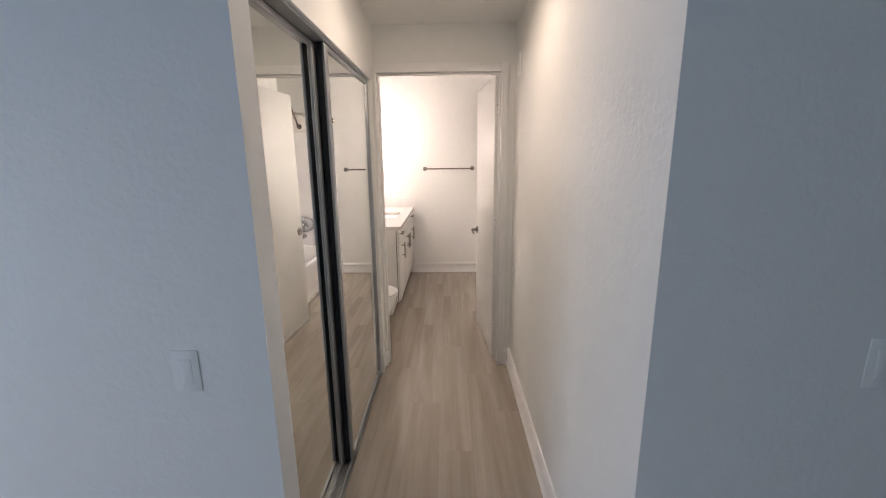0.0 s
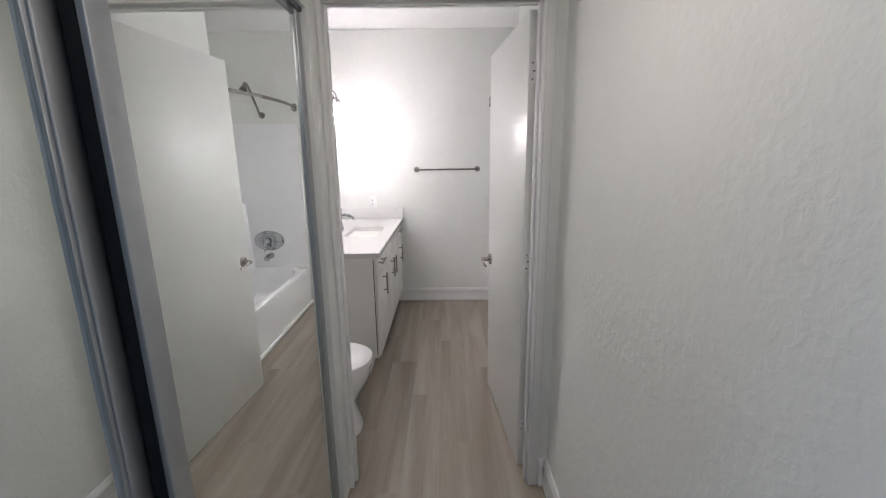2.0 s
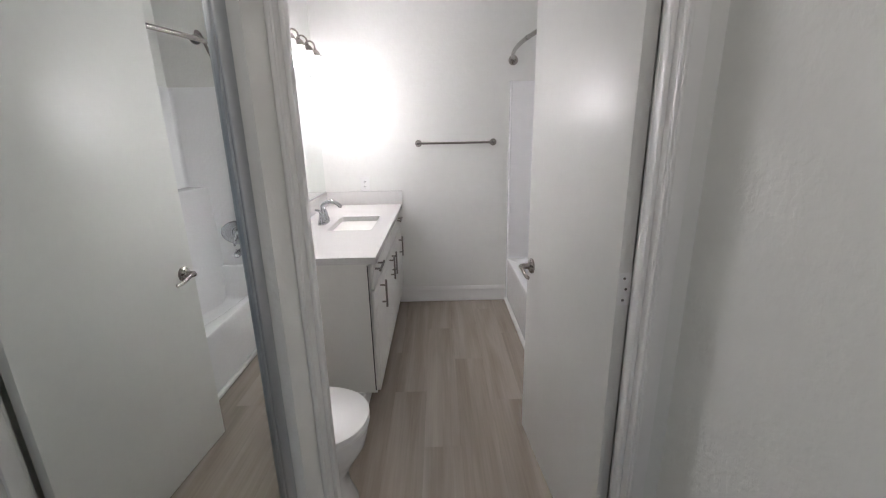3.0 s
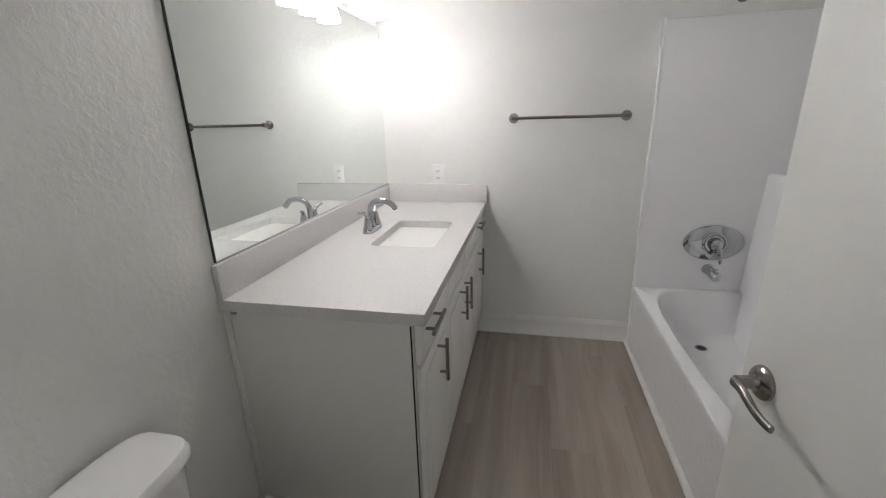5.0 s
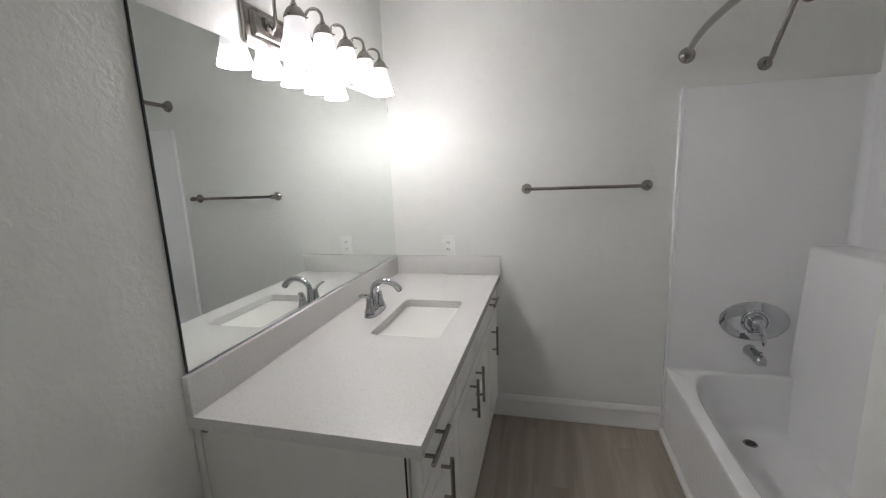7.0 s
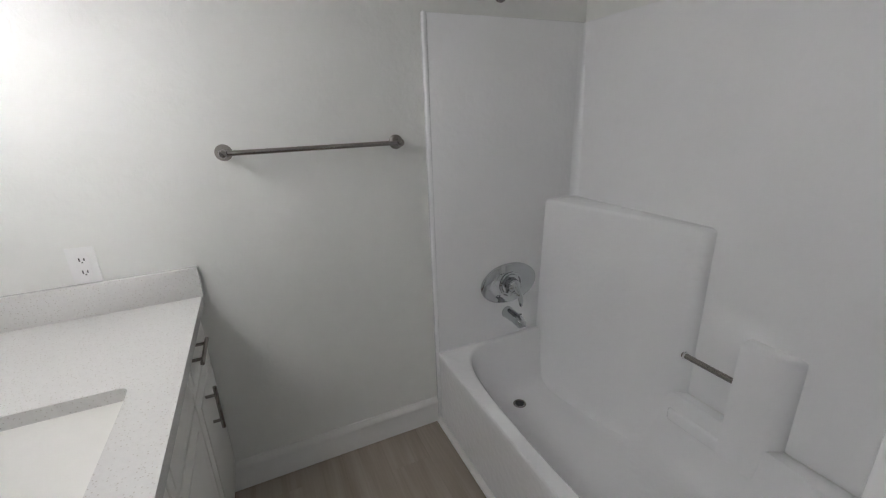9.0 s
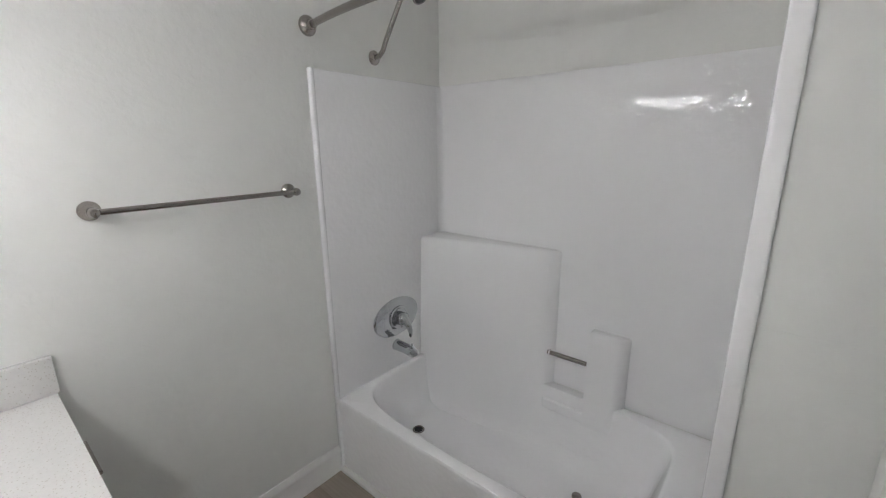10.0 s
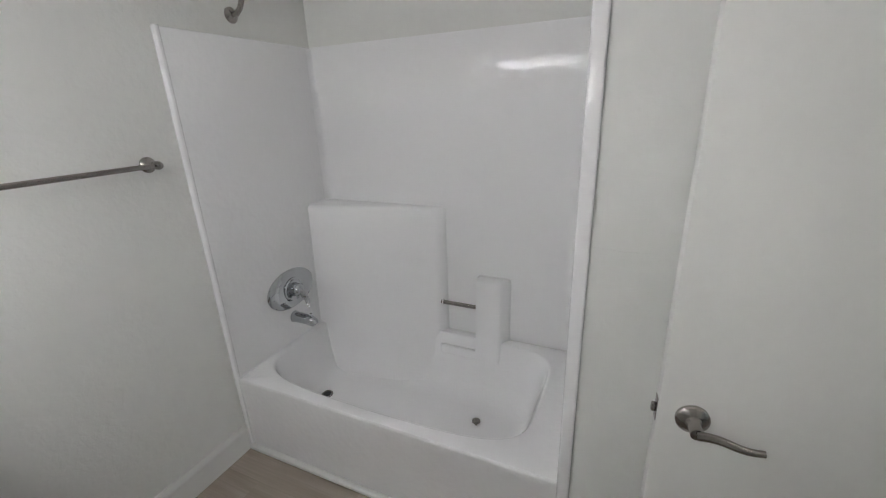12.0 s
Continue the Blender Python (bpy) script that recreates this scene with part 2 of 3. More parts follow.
setting("wall_bedroom_left", bm, M_WALL, "bedroom side wall with a window opening", "wall")
setting("wall_bedroom_right", boxed(3.2, 3.3, -3.1, BED_R + 0.12, 0, ZB), M_WALL, "bedroom side wall", "wall")
setting("wall_bedroom_south", boxed(-3.2, 3.2, -3.1, -3.0, 0, ZB), M_WALL, "bedroom rear wall", "wall")
setting("ceiling_bathroom", boxed(XL - 0.12, XW + 0.12, YD0, YF + 0.12, ZB, ZB + 0.1), M_CEIL, "off-white bathroom ceiling", "ceiling")
setting("ceiling_hall", boxed(HL, HR, BED_R, YD0, ZH, ZB), M_CEIL, "lowered off-white hall ceiling", "ceiling")
setting("ceiling_bedroom", boxed(-3.3, 3.3, -3.1, YD0, ZB, ZB + 0.1), M_CEIL, "off-white bedroom ceiling", "ceiling")

# hall ceiling light, above the field of view
lamp = thing("ceiling_light", "small white flush ceiling light in the hall", "ceiling light")
lamp.location = (0.2, 2.45, ZH)
M_DOME = glow_material("dome_glow", 9.0, 9.0, -1, 0, (1.0, 0.95, 0.86))
part("rim", lathe(bmesh.new(), [(0.13, 0.0), (0.14, -0.01), (0.14, -0.036), (0.124, -0.040)], Matrix()), M_NICKEL, lamp)
part("dome", lathe(bmesh.new(), [(0.125, -0.034), (0.115, -0.042), (0.08, -0.05), (0.03, -0.054), (0.001, -0.055)], Matrix()), M_DOME, lamp)


def baseboard(name, x0, y0, x1, y1, nx, ny):
    """Moulded skirting with a stepped cap and shoe; (nx, ny) points into the room."""
    bm = bmesh.new()
    prof = [(0.0, 0.0), (0.019, 0.0), (0.019, 0.014), (0.013, 0.024), (0.013, 0.095), (0.017, 0.1), (0.017, 0.112), (0.009, 0.124), (0.007, 0.131), (0.0, 0.131)]
    a = [bm.verts.new((x0 + nx * d, y0 + ny * d, h)) for d, h in prof]
    b = [bm.verts.new((x1 + nx * d, y1 + ny * d, h)) for d, h in prof]
    for k in range(len(prof)):
        j = (k + 1) % len(prof)
        bm.faces.new((a[k], a[j], b[j], b[k]))
    bm.faces.new(a[::-1]), bm.faces.new(b)
    return tagged(mesh_ob(name, bm, M_TRIM), "white painted moulded baseboard", "baseboard", kind="structure")


VY0 = 4.372   # vanity side
baseboard("baseboard_1", -0.30, YF, XT - 0.002, YF, 0, -1)
baseboard("baseboard_2", XL, YD1 + 0.002, XL, VY0 - 0.002, 1, 0)
baseboard("baseboard_3", HR, BED_R, HR, YD0, -1, 0)
baseboard("baseboard_4", XT, 3.54, XT, ALC - 0.03, -1, 0)
baseboard("baseboard_5", XL + 0.02, VY0, -0.362, VY0, 0, -1)
baseboard("baseboard_6", HR - 0.02, YD0, 0.592, YD0, 0, -1)
baseboard("baseboard_7", -3.2, BED_L, HL, BED_L, 0, -1)
baseboard("baseboard_8", HR, BED_R, 3.2, BED_R, 0, -1)

# old patch seams under the paint
def seam(name, pts, label):
    ob = mesh_ob(name, tube(bmesh.new(), pts, 0.0012, 6), M_WALL)
    return tagged(ob, label, "wall seam", kind="structure")


seam("trim_seam_1", [(XT + 0.0006, ALC - 0.015, 1.165), (XT + 0.0006, ALC - 0.09, 1.16), (XT + 0.0006, ALC - 0.16, 1.163)], "faint painted-over drywall seam beside the bath")

seam("trim_seam_2", [(HR + 0.0009, 1.955, 1.275), (HR + 0.0007, 1.87, 1.268), (HR + 0.0009, 1.745, 1.272)], "faint scratch in the painted hall wall")

# ---- doorway and door ----
JL, JR, JT = -0.252, 0.542, 2.022
bm = boxed(-0.27, JL, YD0 - 0.002, YD1 + 0.002, 0, 2.045, 0.002)
box(bm, JR, 0.56, YD0 - 0.002, YD1 + 0.002, 0, 2.045, 0.002)
box(bm, JL, JR, YD0 - 0.002, YD1 + 0.002, JT, 2.045, 0.002)
frame_1 = setting("door_frame_1", bm, M_TRIM, "white painted bathroom door frame", "door frame")
for nm, b in (("stop", boxed(JL, JL + 0.012, 3.402, 3.428, 0, JT, 0.003)), ("stop", boxed(JR - 0.012, JR, 3.402, 3.428, 0, JT, 0.003)), ("stop", boxed(JL + 0.012, JR - 0.012, 3.402, 3.428, JT - 0.012, JT, 0.003))):
    part(nm, b, M_TRIM, frame_1)
for yy, sgn in ((YD0, -1), (YD1, 1)):
    for x0, x1, z0, z1 in ((JL - 0.05, JL + 0.0, 0, 2.075), (JR, JR + 0.048, 0, 2.075), (JL, JR, JT, 2.075)):
        bm = bmesh.new()
        ya, yb = sorted((yy, yy + sgn * 0.014))
        box(bm, x0, x1, ya, yb, z0, z1, 0.004)
        part("casing", bm, M_TRIM, frame_1)
part("bead", boxed(JR + 0.004, JR + 0.014, YD0 - 0.019, YD0 - 0.013, 0, JT, 0.003), M_TRIM, frame_1)
part("bead", boxed(JL - 0.014, JL - 0.004, YD0 - 0.019, YD0 - 0.013, 0, JT, 0.003), M_TRIM, frame_1)
part("strike_plate", boxed(JL, JL + 0.0015, 3.429, 3.453, 0.91, 0.985, 0.0005), M_NICKEL, frame_1, "nickel strike plate")
part("plinth", boxed(JL - 0.05, JL + 0.004, YD0 - 0.026, YD0 - 0.0145, 0, 0.11, 0.004), M_TRIM, frame_1)

# leaf in local terms: hinge edge at the origin, leaf along +y, hall face towards -x
door = tagged(new("door_1"), "off-white flush bathroom door standing open against the wall", "door", kind="structure")
door.matrix_world = pose(0.551, 3.492, 0, 0, 0, 5.0)
DW = 0.764
part("leaf", boxed(-0.036, 0, 0, DW, 0.008, 2.018, 0.0025), M_DOOR, door)
LZ, LY = 0.868, DW - 0.066


def lever(side):
    """Lever set; side -1 is the hall face."""
    x = -0.036 if side < 0 else 0.0
    bm = bmesh.new()
    turn = Matrix.Translation((x, LY, LZ)) @ pose(0, 0, 0, 0, 90 * side, 0)
    lathe(bm, [(0.001, 0.0), (0.033, 0.0), (0.033, 0.006), (0.029, 0.011), (0.016, 0.016), (0.0125, 0.022), (0.0125, 0.05), (0.001, 0.052)], turn)
    ob = part("rose", bm, M_NICKEL, door, "brushed nickel lever rose")
    bm = bmesh.new()
    s = side
    pts, rs = [], []
    for k in range(13):
        u = k / 12
        pts.append((x + s * (0.052 + 0.006 * math.sin(u * math.pi)), LY - 0.115 * u, LZ + 0.004 * math.sin(u * 6.3) - 0.012 * u * u))
        rs.append(0.0105 - 0.003 * u)
    tube(bm, pts, rs, 12)
    for v in bm.verts:
        v.co.x = x + s * 0.052 + (v.co.x - x - s * 0.052) * 0.75
    part("lever", bm, M_NICKEL, ob)


lever(-1)
lp = part("latch_plate", boxed(-0.03, -0.006, DW, DW + 0.0015, LZ - 0.028, LZ + 0.028, 0.0006), M_NICKEL, door, "nickel latch plate")
part("latch_bolt", boxed(-0.024, -0.012, DW + 0.001, DW + 0.011, LZ - 0.01, LZ + 0.01, 0.003), M_NICKEL, lp)
for z in (0.24, 1.03, 1.80):
    h = part("hinge", boxed(-0.034, 0.0, -0.0022, -0.0002, z - 0.045, z + 0.045, 0.0008), M_PLASTIC, door, "white painted hinge")
    part("knuckle", tube(bmesh.new(), [(0.007, -0.006, z - 0.047), (0.007, -0.006, z + 0.047)], 0.006, 12), M_PLASTIC, h)
    for dz in (-0.03, 0.0, 0.03):
        part("screw", tube(bmesh.new(), [(-0.02 + 0.006 * (dz == 0), -0.0022, z + dz), (-0.02 + 0.006 * (dz == 0), -0.0032, z + dz)], 0.0036, 10), M_NICKEL, h)

# ---- mirrored closet ----
CY0, CY1 = BED_L + 0.1, 3.264
track = tagged(new("closet_track"), "brushed metal double sliding-door track of the closet", "door track", kind="structure")
bm = boxed(-0.375, -0.286, CY0, CY1, 0.0045, 0.010)
part("bottom_plate", bm, M_STEEL, track)
for x in (-0.375, -0.3435, -0.304):
    part("rail", boxed(x, x + 0.005, CY0, CY1, 0.010, 0.020, 0.001), M_STEEL, track)
part("top_rail", boxed(-0.375, -0.282, CY0, CY1, 1.953, 1.9648, 0.002), M_STEEL, track)


def mirror_door(x, y0, y1, front, label):
    """Framed sliding mirror; x is its face towards the hall."""
    ob = thing("closet_mirror_door", label, "mirror door", "sliding closet mirror doors")
    z0, z1, w = 0.022, 1.950, 0.044 if front else 0.056
    for a, b, s in ((y0, y0 + w, 1), (y1 - w, y1, -1)):
        bm = boxed(x - 0.012, x, a, b, z0, z1, 0.003, 3)
        lip = (b - 0.004, b + 0.008) if s > 0 else (a - 0.008, a + 0.004)
        box(bm, x - 0.011, x - 0.004, *lip, z0 + 0.002, z1 - 0.002, 0.0015)
        part("stile", bm, M_STEEL, ob)
    for a, b in ((z0, z0 + 0.02), (z1 - 0.02, z1)):
        part("rail", boxed(x - 0.0105, x - 0.002, y0 + w, y1 - w, a, b, 0.003), M_STEEL, ob)
    part("mirror", boxed(x - 0.014, x - 0.0095, y0 + w - 0.003, y1 - w + 0.003, z0 + 0.017, z1 - 0.017), M_MIRROR, ob, "silvered mirror glass", smooth=False)
    part("backing", boxed(x - 0.024, x - 0.0145, y0 + 0.03, y1 - 0.03, z0 + 0.003, z1 - 0.003), M_DARK, ob)
    if front:
        # added black strip stands in for the shaded door edge and gap behind
        part("gap_shade_strip", boxed(x - 0.036, x - 0.0125, y0 + 0.002, y0 + 0.028, z0, z1, 0.002), M_GAP_SHADE, ob, "black strip standing in for the shaded gap along the door edge")
    return ob


mirror_door(-0.288, 2.358, CY1 - 0.004, True, "tall metal-framed sliding mirror door on the front track")
mirror_door(-0.329, CY0 + 0.004, 2.380, False, "tall metal-framed sliding mirror door on the rear track")

# ---- vanity ----
CT, CX = 0.870, -0.249
van = thing("vanity_cabinet", "off-white painted vanity cabinet with raised-panel fronts", "vanity")
FX = -0.288
bm = boxed(XL + 0.002, FX, VY0, YF - 0.004, 0.125, CT - 0.034)
part("body", bm, M_CAB, van)
part("toe_kick", boxed(XL + 0.03, -0.365, VY0 + 0.004, YF - 0.006, 0, 0.125), M_CAB, van)
part("toe_moulding", boxed(-0.3648, -0.352, VY0 - 0.012, YF - 0.03, 0, 0.11, 0.003), M_TRIM, van)
part("side_gap", boxed(FX - 0.008, FX - 0.003, VY0 - 0.0008, VY0 + 0.002, 0.14, CT - 0.045), M_DARK, van, "dark gap beside the face frame")
part("scribe_strip", boxed(XL + 0.0015, XL + 0.024, VY0 - 0.007, VY0 - 0.0002, 0.132, CT - 0.036, 0.002), M_CAB, van)
part("counter_bracket", boxed(XL + 0.03, XL + 0.048, VY0 - 0.009, VY0 - 0.0005, CT - 0.046, CT - 0.0345, 0.002), M_NICKEL, van, "small metal bracket")
SP = [VY0 + 0.006, 4.742, 5.118, 5.494, YF - 0.012]


def front_panel(name, y0, y1, z0, z1, raised):
    ob = part(name, boxed(FX + 0.0015, FX + 0.019, y0, y1, z0, z1, 0.005, 3), M_CAB, van)
    if raised:
        m = 0.052 if z1 - z0 > 0.2 else 0.036
        bm = bmesh.new()
        x = FX + 0.0192
        ring = lambda d, dx: [Vector((x + dx, y0 + d, z0 + d)), Vector((x + dx, y1 - d, z0 + d)), Vector((x + dx, y1 - d, z1 - d)), Vector((x + dx, y0 + d, z1 - d))]
        loft(bm, [ring(m - 0.006, -0.004), ring(m - 0.004, 0.0025), ring(m, 0.0025), ring(m + 0.006, 0.0005), ring(m + 0.012, 0.0005), ring(m + 0.026, 0.006)], False, True)
        part("raised_panel", bm, M_CAB, ob)
    return ob


def pull(owner, y, z, vertical, span=0.155):
    """Bar pull on two posts."""
    h = span / 2
    x = FX + 0.019
    ends = ((x + 0.032, y, z - h), (x + 0.032, y, z + h)) if vertical else ((x + 0.032, y - h, z), (x + 0.032, y + h, z))
    ob = part("bar_pull", tube(bmesh.new(), ends, 0.006, 14), M_NICKEL, owner, "brushed nickel bar pull")
    for s in (-1, 1):
        a = (x - 0.001, y, z + s * 0.048) if vertical else (x - 0.001, y + s * 0.048, z)
        b = (x + 0.032, *a[1:])
        part("post", tube(bmesh.new(), (a, b), 0.005, 10), M_NICKEL, ob)


g = 0.004
ZD = 0.695
d = front_panel("drawer_front", SP[0], SP[1] - g, ZD + g, CT - 0.042, True)
pull(d, (SP[0] + SP[1]) / 2 - 0.08, 0.79, False)
d = front_panel("cabinet_door", SP[0], SP[1] - g, 0.135, ZD - g, True)
pull(d, SP[1] - 0.075 - 0.09, 0.600, True)
d = front_panel("false_front", SP[1] + g, SP[2] - g, ZD + g, CT - 0.042, True)
d = front_panel("false_front", SP[2] + g, SP[3] - g, ZD + g, CT - 0.042, True)
d = front_panel("cabinet_door", SP[1] + g, SP[2] - g / 2, 0.135, ZD - g, True)
pull(d, 5.02, 0.600, True)
d = front_panel("cabinet_door", SP[2] + g / 2, SP[3] - g, 0.135, ZD - g, True)
pull(d, 5.150, 0.590, True)
d = front_panel("drawer_front", SP[3] + g, SP[4], ZD + g, CT - 0.042, True)
pull(d, 5.62, 0.79, False)
d = front_panel("cabinet_door", SP[3] + g, SP[4], 0.135, ZD - g, True)
pull(d, 5.63, 0.575, True)

# worktop with the sink cut-out
SX0, SX1, SY0, SY1 = -0.630, -0.358, 4.938, 5.370
wt = thing("worktop", "speckled off-white quartz vanity worktop with backsplash", "worktop")
bm = bmesh.new()
z0, z1, ya, yb, xa, xb = CT - 0.034, CT, 4.357, YF - 0.002, XL + 0.001, CX
n = 48
inner = oval((SX0 + SX1) / 2, (SY0 + SY1) / 2, (SX1 - SX0) / 2, (SY1 - SY0) / 2, z1, n, 16)
outer = []
for p in inner:
    cx, cy = (SX0 + SX1) / 2, (SY0 + SY1) / 2
    dx, dy = p.x - cx, p.y - cy
    t = min(((xb if dx > 0 else xa) - cx) / dx if abs(dx) > 1e-6 else 9e9, ((yb if dy > 0 else ya) - cy) / dy if abs(dy) > 1e-6 else 9e9)
    outer.append(Vector((cx + dx * t, cy + dy * t, z1)))
# square the corners of the outer ring
for cxy in ((xa, ya), (xa, yb), (xb, ya), (xb, yb)):
    k = min(range(n), key=lambda i: (outer[i].x - cxy[0]) ** 2 + (outer[i].y - cxy[1]) ** 2)
    outer[k] = Vector((*cxy, z1))
dn = Vector((0, 0, z0 - z1))
loft(bm, [[p + dn for p in inner], inner, outer, [p + dn for p in outer], [p + dn for p in inner]], False, False)
bmesh.ops.remove_doubles(bm, verts=bm.verts, dist=1e-5)
part("slab", bm, M_QUARTZ, wt)
part("backsplash", boxed(XL + 0.001, XL + 0.021, ya, yb - 0.0205, CT + 0.0005, 0.977, 0.0015), M_QUARTZ, wt)
part("backsplash", boxed(XL + 0.001, CX + 0.006, yb - 0.02, yb, CT + 0.0005, 0.977, 0.0015), M_QUARTZ, wt)

sink = thing("sink", "white rectangular undermount porcelain sink", "sink")
cx, cy = (SX0 + SX1) / 2, (SY0 + SY1) / 2
bm = bmesh.new()
rx, ry = (SX1 - SX0) / 2, (SY1 - SY0) / 2
loft(bm, [oval(cx, cy, rx + 0.02, ry + 0.02, CT - 0.036, n, 14), oval(cx, cy, rx + 0.004, ry + 0.004, CT - 0.036, n, 14), oval(cx, cy, rx + 0.002, ry + 0.002, CT - 0.05, n, 14),
          oval(cx, cy, rx - 0.012, ry - 0.014, CT - 0.135, n, 12), oval(cx, cy, rx - 0.024, ry - 0.03, CT - 0.150, n, 8), oval(cx, cy, rx - 0.05, ry - 0.07, CT - 0.156, n, 5), oval(cx, cy, 0.022, 0.022, CT - 0.162, n)], False, True)
part("basin", bm, M_PORC, sink)
part("drain", lathe(bmesh.new(), [(0.001, 0.004), (0.012, 0.005), (0.022, 0.002), (0.024, -0.002)], Matrix.Translation((cx, cy, CT - 0.1615))), M_CHROME, sink, "chrome drain ring")
part("overflow", tube(bmesh.new(), [(SX1 - 0.001, cy - 0.03, CT - 0.062), (SX1 - 0.005, cy - 0.03, CT - 0.0623)], 0.010, 16), M_SLOT, sink, "dark overflow hole")

# ---- tap ----
FXC, FYC = -0.706, 5.178
tap = thing("faucet", "chrome centerset faucet with two lever handles", "faucet")
tap.location = (FXC, FYC, CT)
bm = bmesh.new()
loft(bm, [oval(0, 0, 0.030, 0.083, 0, 40, 2.8), oval(0, 0, 0.030, 0.083, 0.006, 40, 2.8), oval(0, 0, 0.026, 0.078, 0.014, 40, 2.8), oval(0, 0, 0.018, 0.068, 0.020, 40, 2.6), oval(0, 0, 0.008, 0.05, 0.022, 40, 2.4)])
part("base_plate", bm, M_CHROME, tap)
bm = bmesh.new()
pts, rs = [(-0.002, 0, 0.016), (-0.004, 0, 0.035), (-0.006, 0, 0.062), (-0.006, 0, 0.085)], [0.023, 0.0165, 0.0135, 0.0125]
for k in range(1, 17):
    a = math.pi - math.radians(138) * k / 16
    pts.append((0.054 + 0.06 * math.cos(a), 0, 0.095 + 0.045 * math.sin(a)))
    rs.append(0.0122 + 0.0012 * k / 16)
pts += [(0.112, 0, 0.113), (0.119, 0, 0.103)]
rs += [0.0138, 0.0135]
tube(bm, pts, rs, 20)
for v in bm.verts:                       # flattened, widening outlet
    if v.co.x > 0.06:
        v.co.y *= 1.0 + 2.2 * (v.co.x - 0.06)
part("spout", bm, M_CHROME, tap)
part("aerator", tube(bmesh.new(), [(0.1165, 0, 0.104), (0.1195, 0, 0.0985)], 0.0085, 16), M_SLOT, tap, "dark outlet of the spout")
for s in (-1, 1):
    bm = bmesh.new()
    lathe(bm, [(0.025, 0.016), (0.0225, 0.024), (0.0175, 0.04), (0.0145, 0.058), (0.0135, 0.066), (0.0138, 0.072), (0.010, 0.080), (0.001, 0.082)], Matrix.Translation((0, s * 0.052, 0)), 24)
    hd = part("handle", bm, M_CHROME, tap)
    bm = bmesh.new()
    tube(bm, [(-0.002, s * 0.048, 0.072), (-0.006, s * 0.058, 0.086), (-0.012, s * 0.074, 0.096), (-0.018, s * 0.094, 0.101), (-0.021, s * 0.106, 0.100)], [0.010, 0.0085, 0.0072, 0.0066, 0.004], 14)
    part("lever", bm, M_CHROME, hd)

# ---- wall mirror ----
wm = thing("wall_mirror", "large frameless wall mirror with dark edges above the vanity", "mirror")
part("mirror_glass", boxed(XL + 0.004, XL + 0.0075, 4.376, YF - 0.006, 0.984, 1.852), M_MIRROR, wm, smooth=False)
part("black_edge", boxed(XL + 0.0015, XL + 0.0078, 4.3725, 4.3758, 0.980, 1.853), M_MEDGE, wm, "blackened mirror edge")
part("bottom_channel", boxed(XL + 0.0015, XL + 0.0095, 4.374, YF - 0.006, 0.9785, 0.9838), M_STEEL, wm, "thin metal channel")
part("back", boxed(XL + 0.0008, XL + 0.0038, 4.376, YF - 0.006, 0.984, 1.852), M_MEDGE, wm, smooth=False)
part("clip", boxed(XL + 0.004, XL + 0.0115, YF - 0.018, YF - 0.0055, 1.80, 1.845, 0.002), M_PLASTIC, wm, "clear plastic clip")

# ---- vanity light ----
vl = thing("vanity_light", "five-light brushed nickel vanity fixture with frosted shades, lit", "wall light")
bm = bmesh.new()
ring = lambda d, x: [Vector((x, 4.742 + d, 1.862 + d)), Vector((x, 5.598 - d, 1.862 + d)), Vector((x, 5.598 - d, 1.978 - d)), Vector((x, 4.742 + d, 1.978 - d))]
loft(bm, [ring(0, XL + 0.001), ring(0, XL + 0.012), ring(0.006, XL + 0.016), ring(0.02, XL + 0.02), ring(0.024, XL + 0.03), ring(0.030, XL + 0.034), ring(0.036, XL + 0.034)])
part("back_plate", bm, M_NICKEL, vl)
M_SHADE = glow_material("frosted_shade", SHADE_GLOW * 0.012, SHADE_GLOW, 1.824, 1.884)
M_LINER = glow_material("shade_inside", LINER_GLOW * 0.1, LINER_GLOW, 1.824, 1.884)
M_BULB = glow_material("bulb_glow", BULB_GLOW, BULB_GLOW, 0, 1)
SHX = XL + 0.125
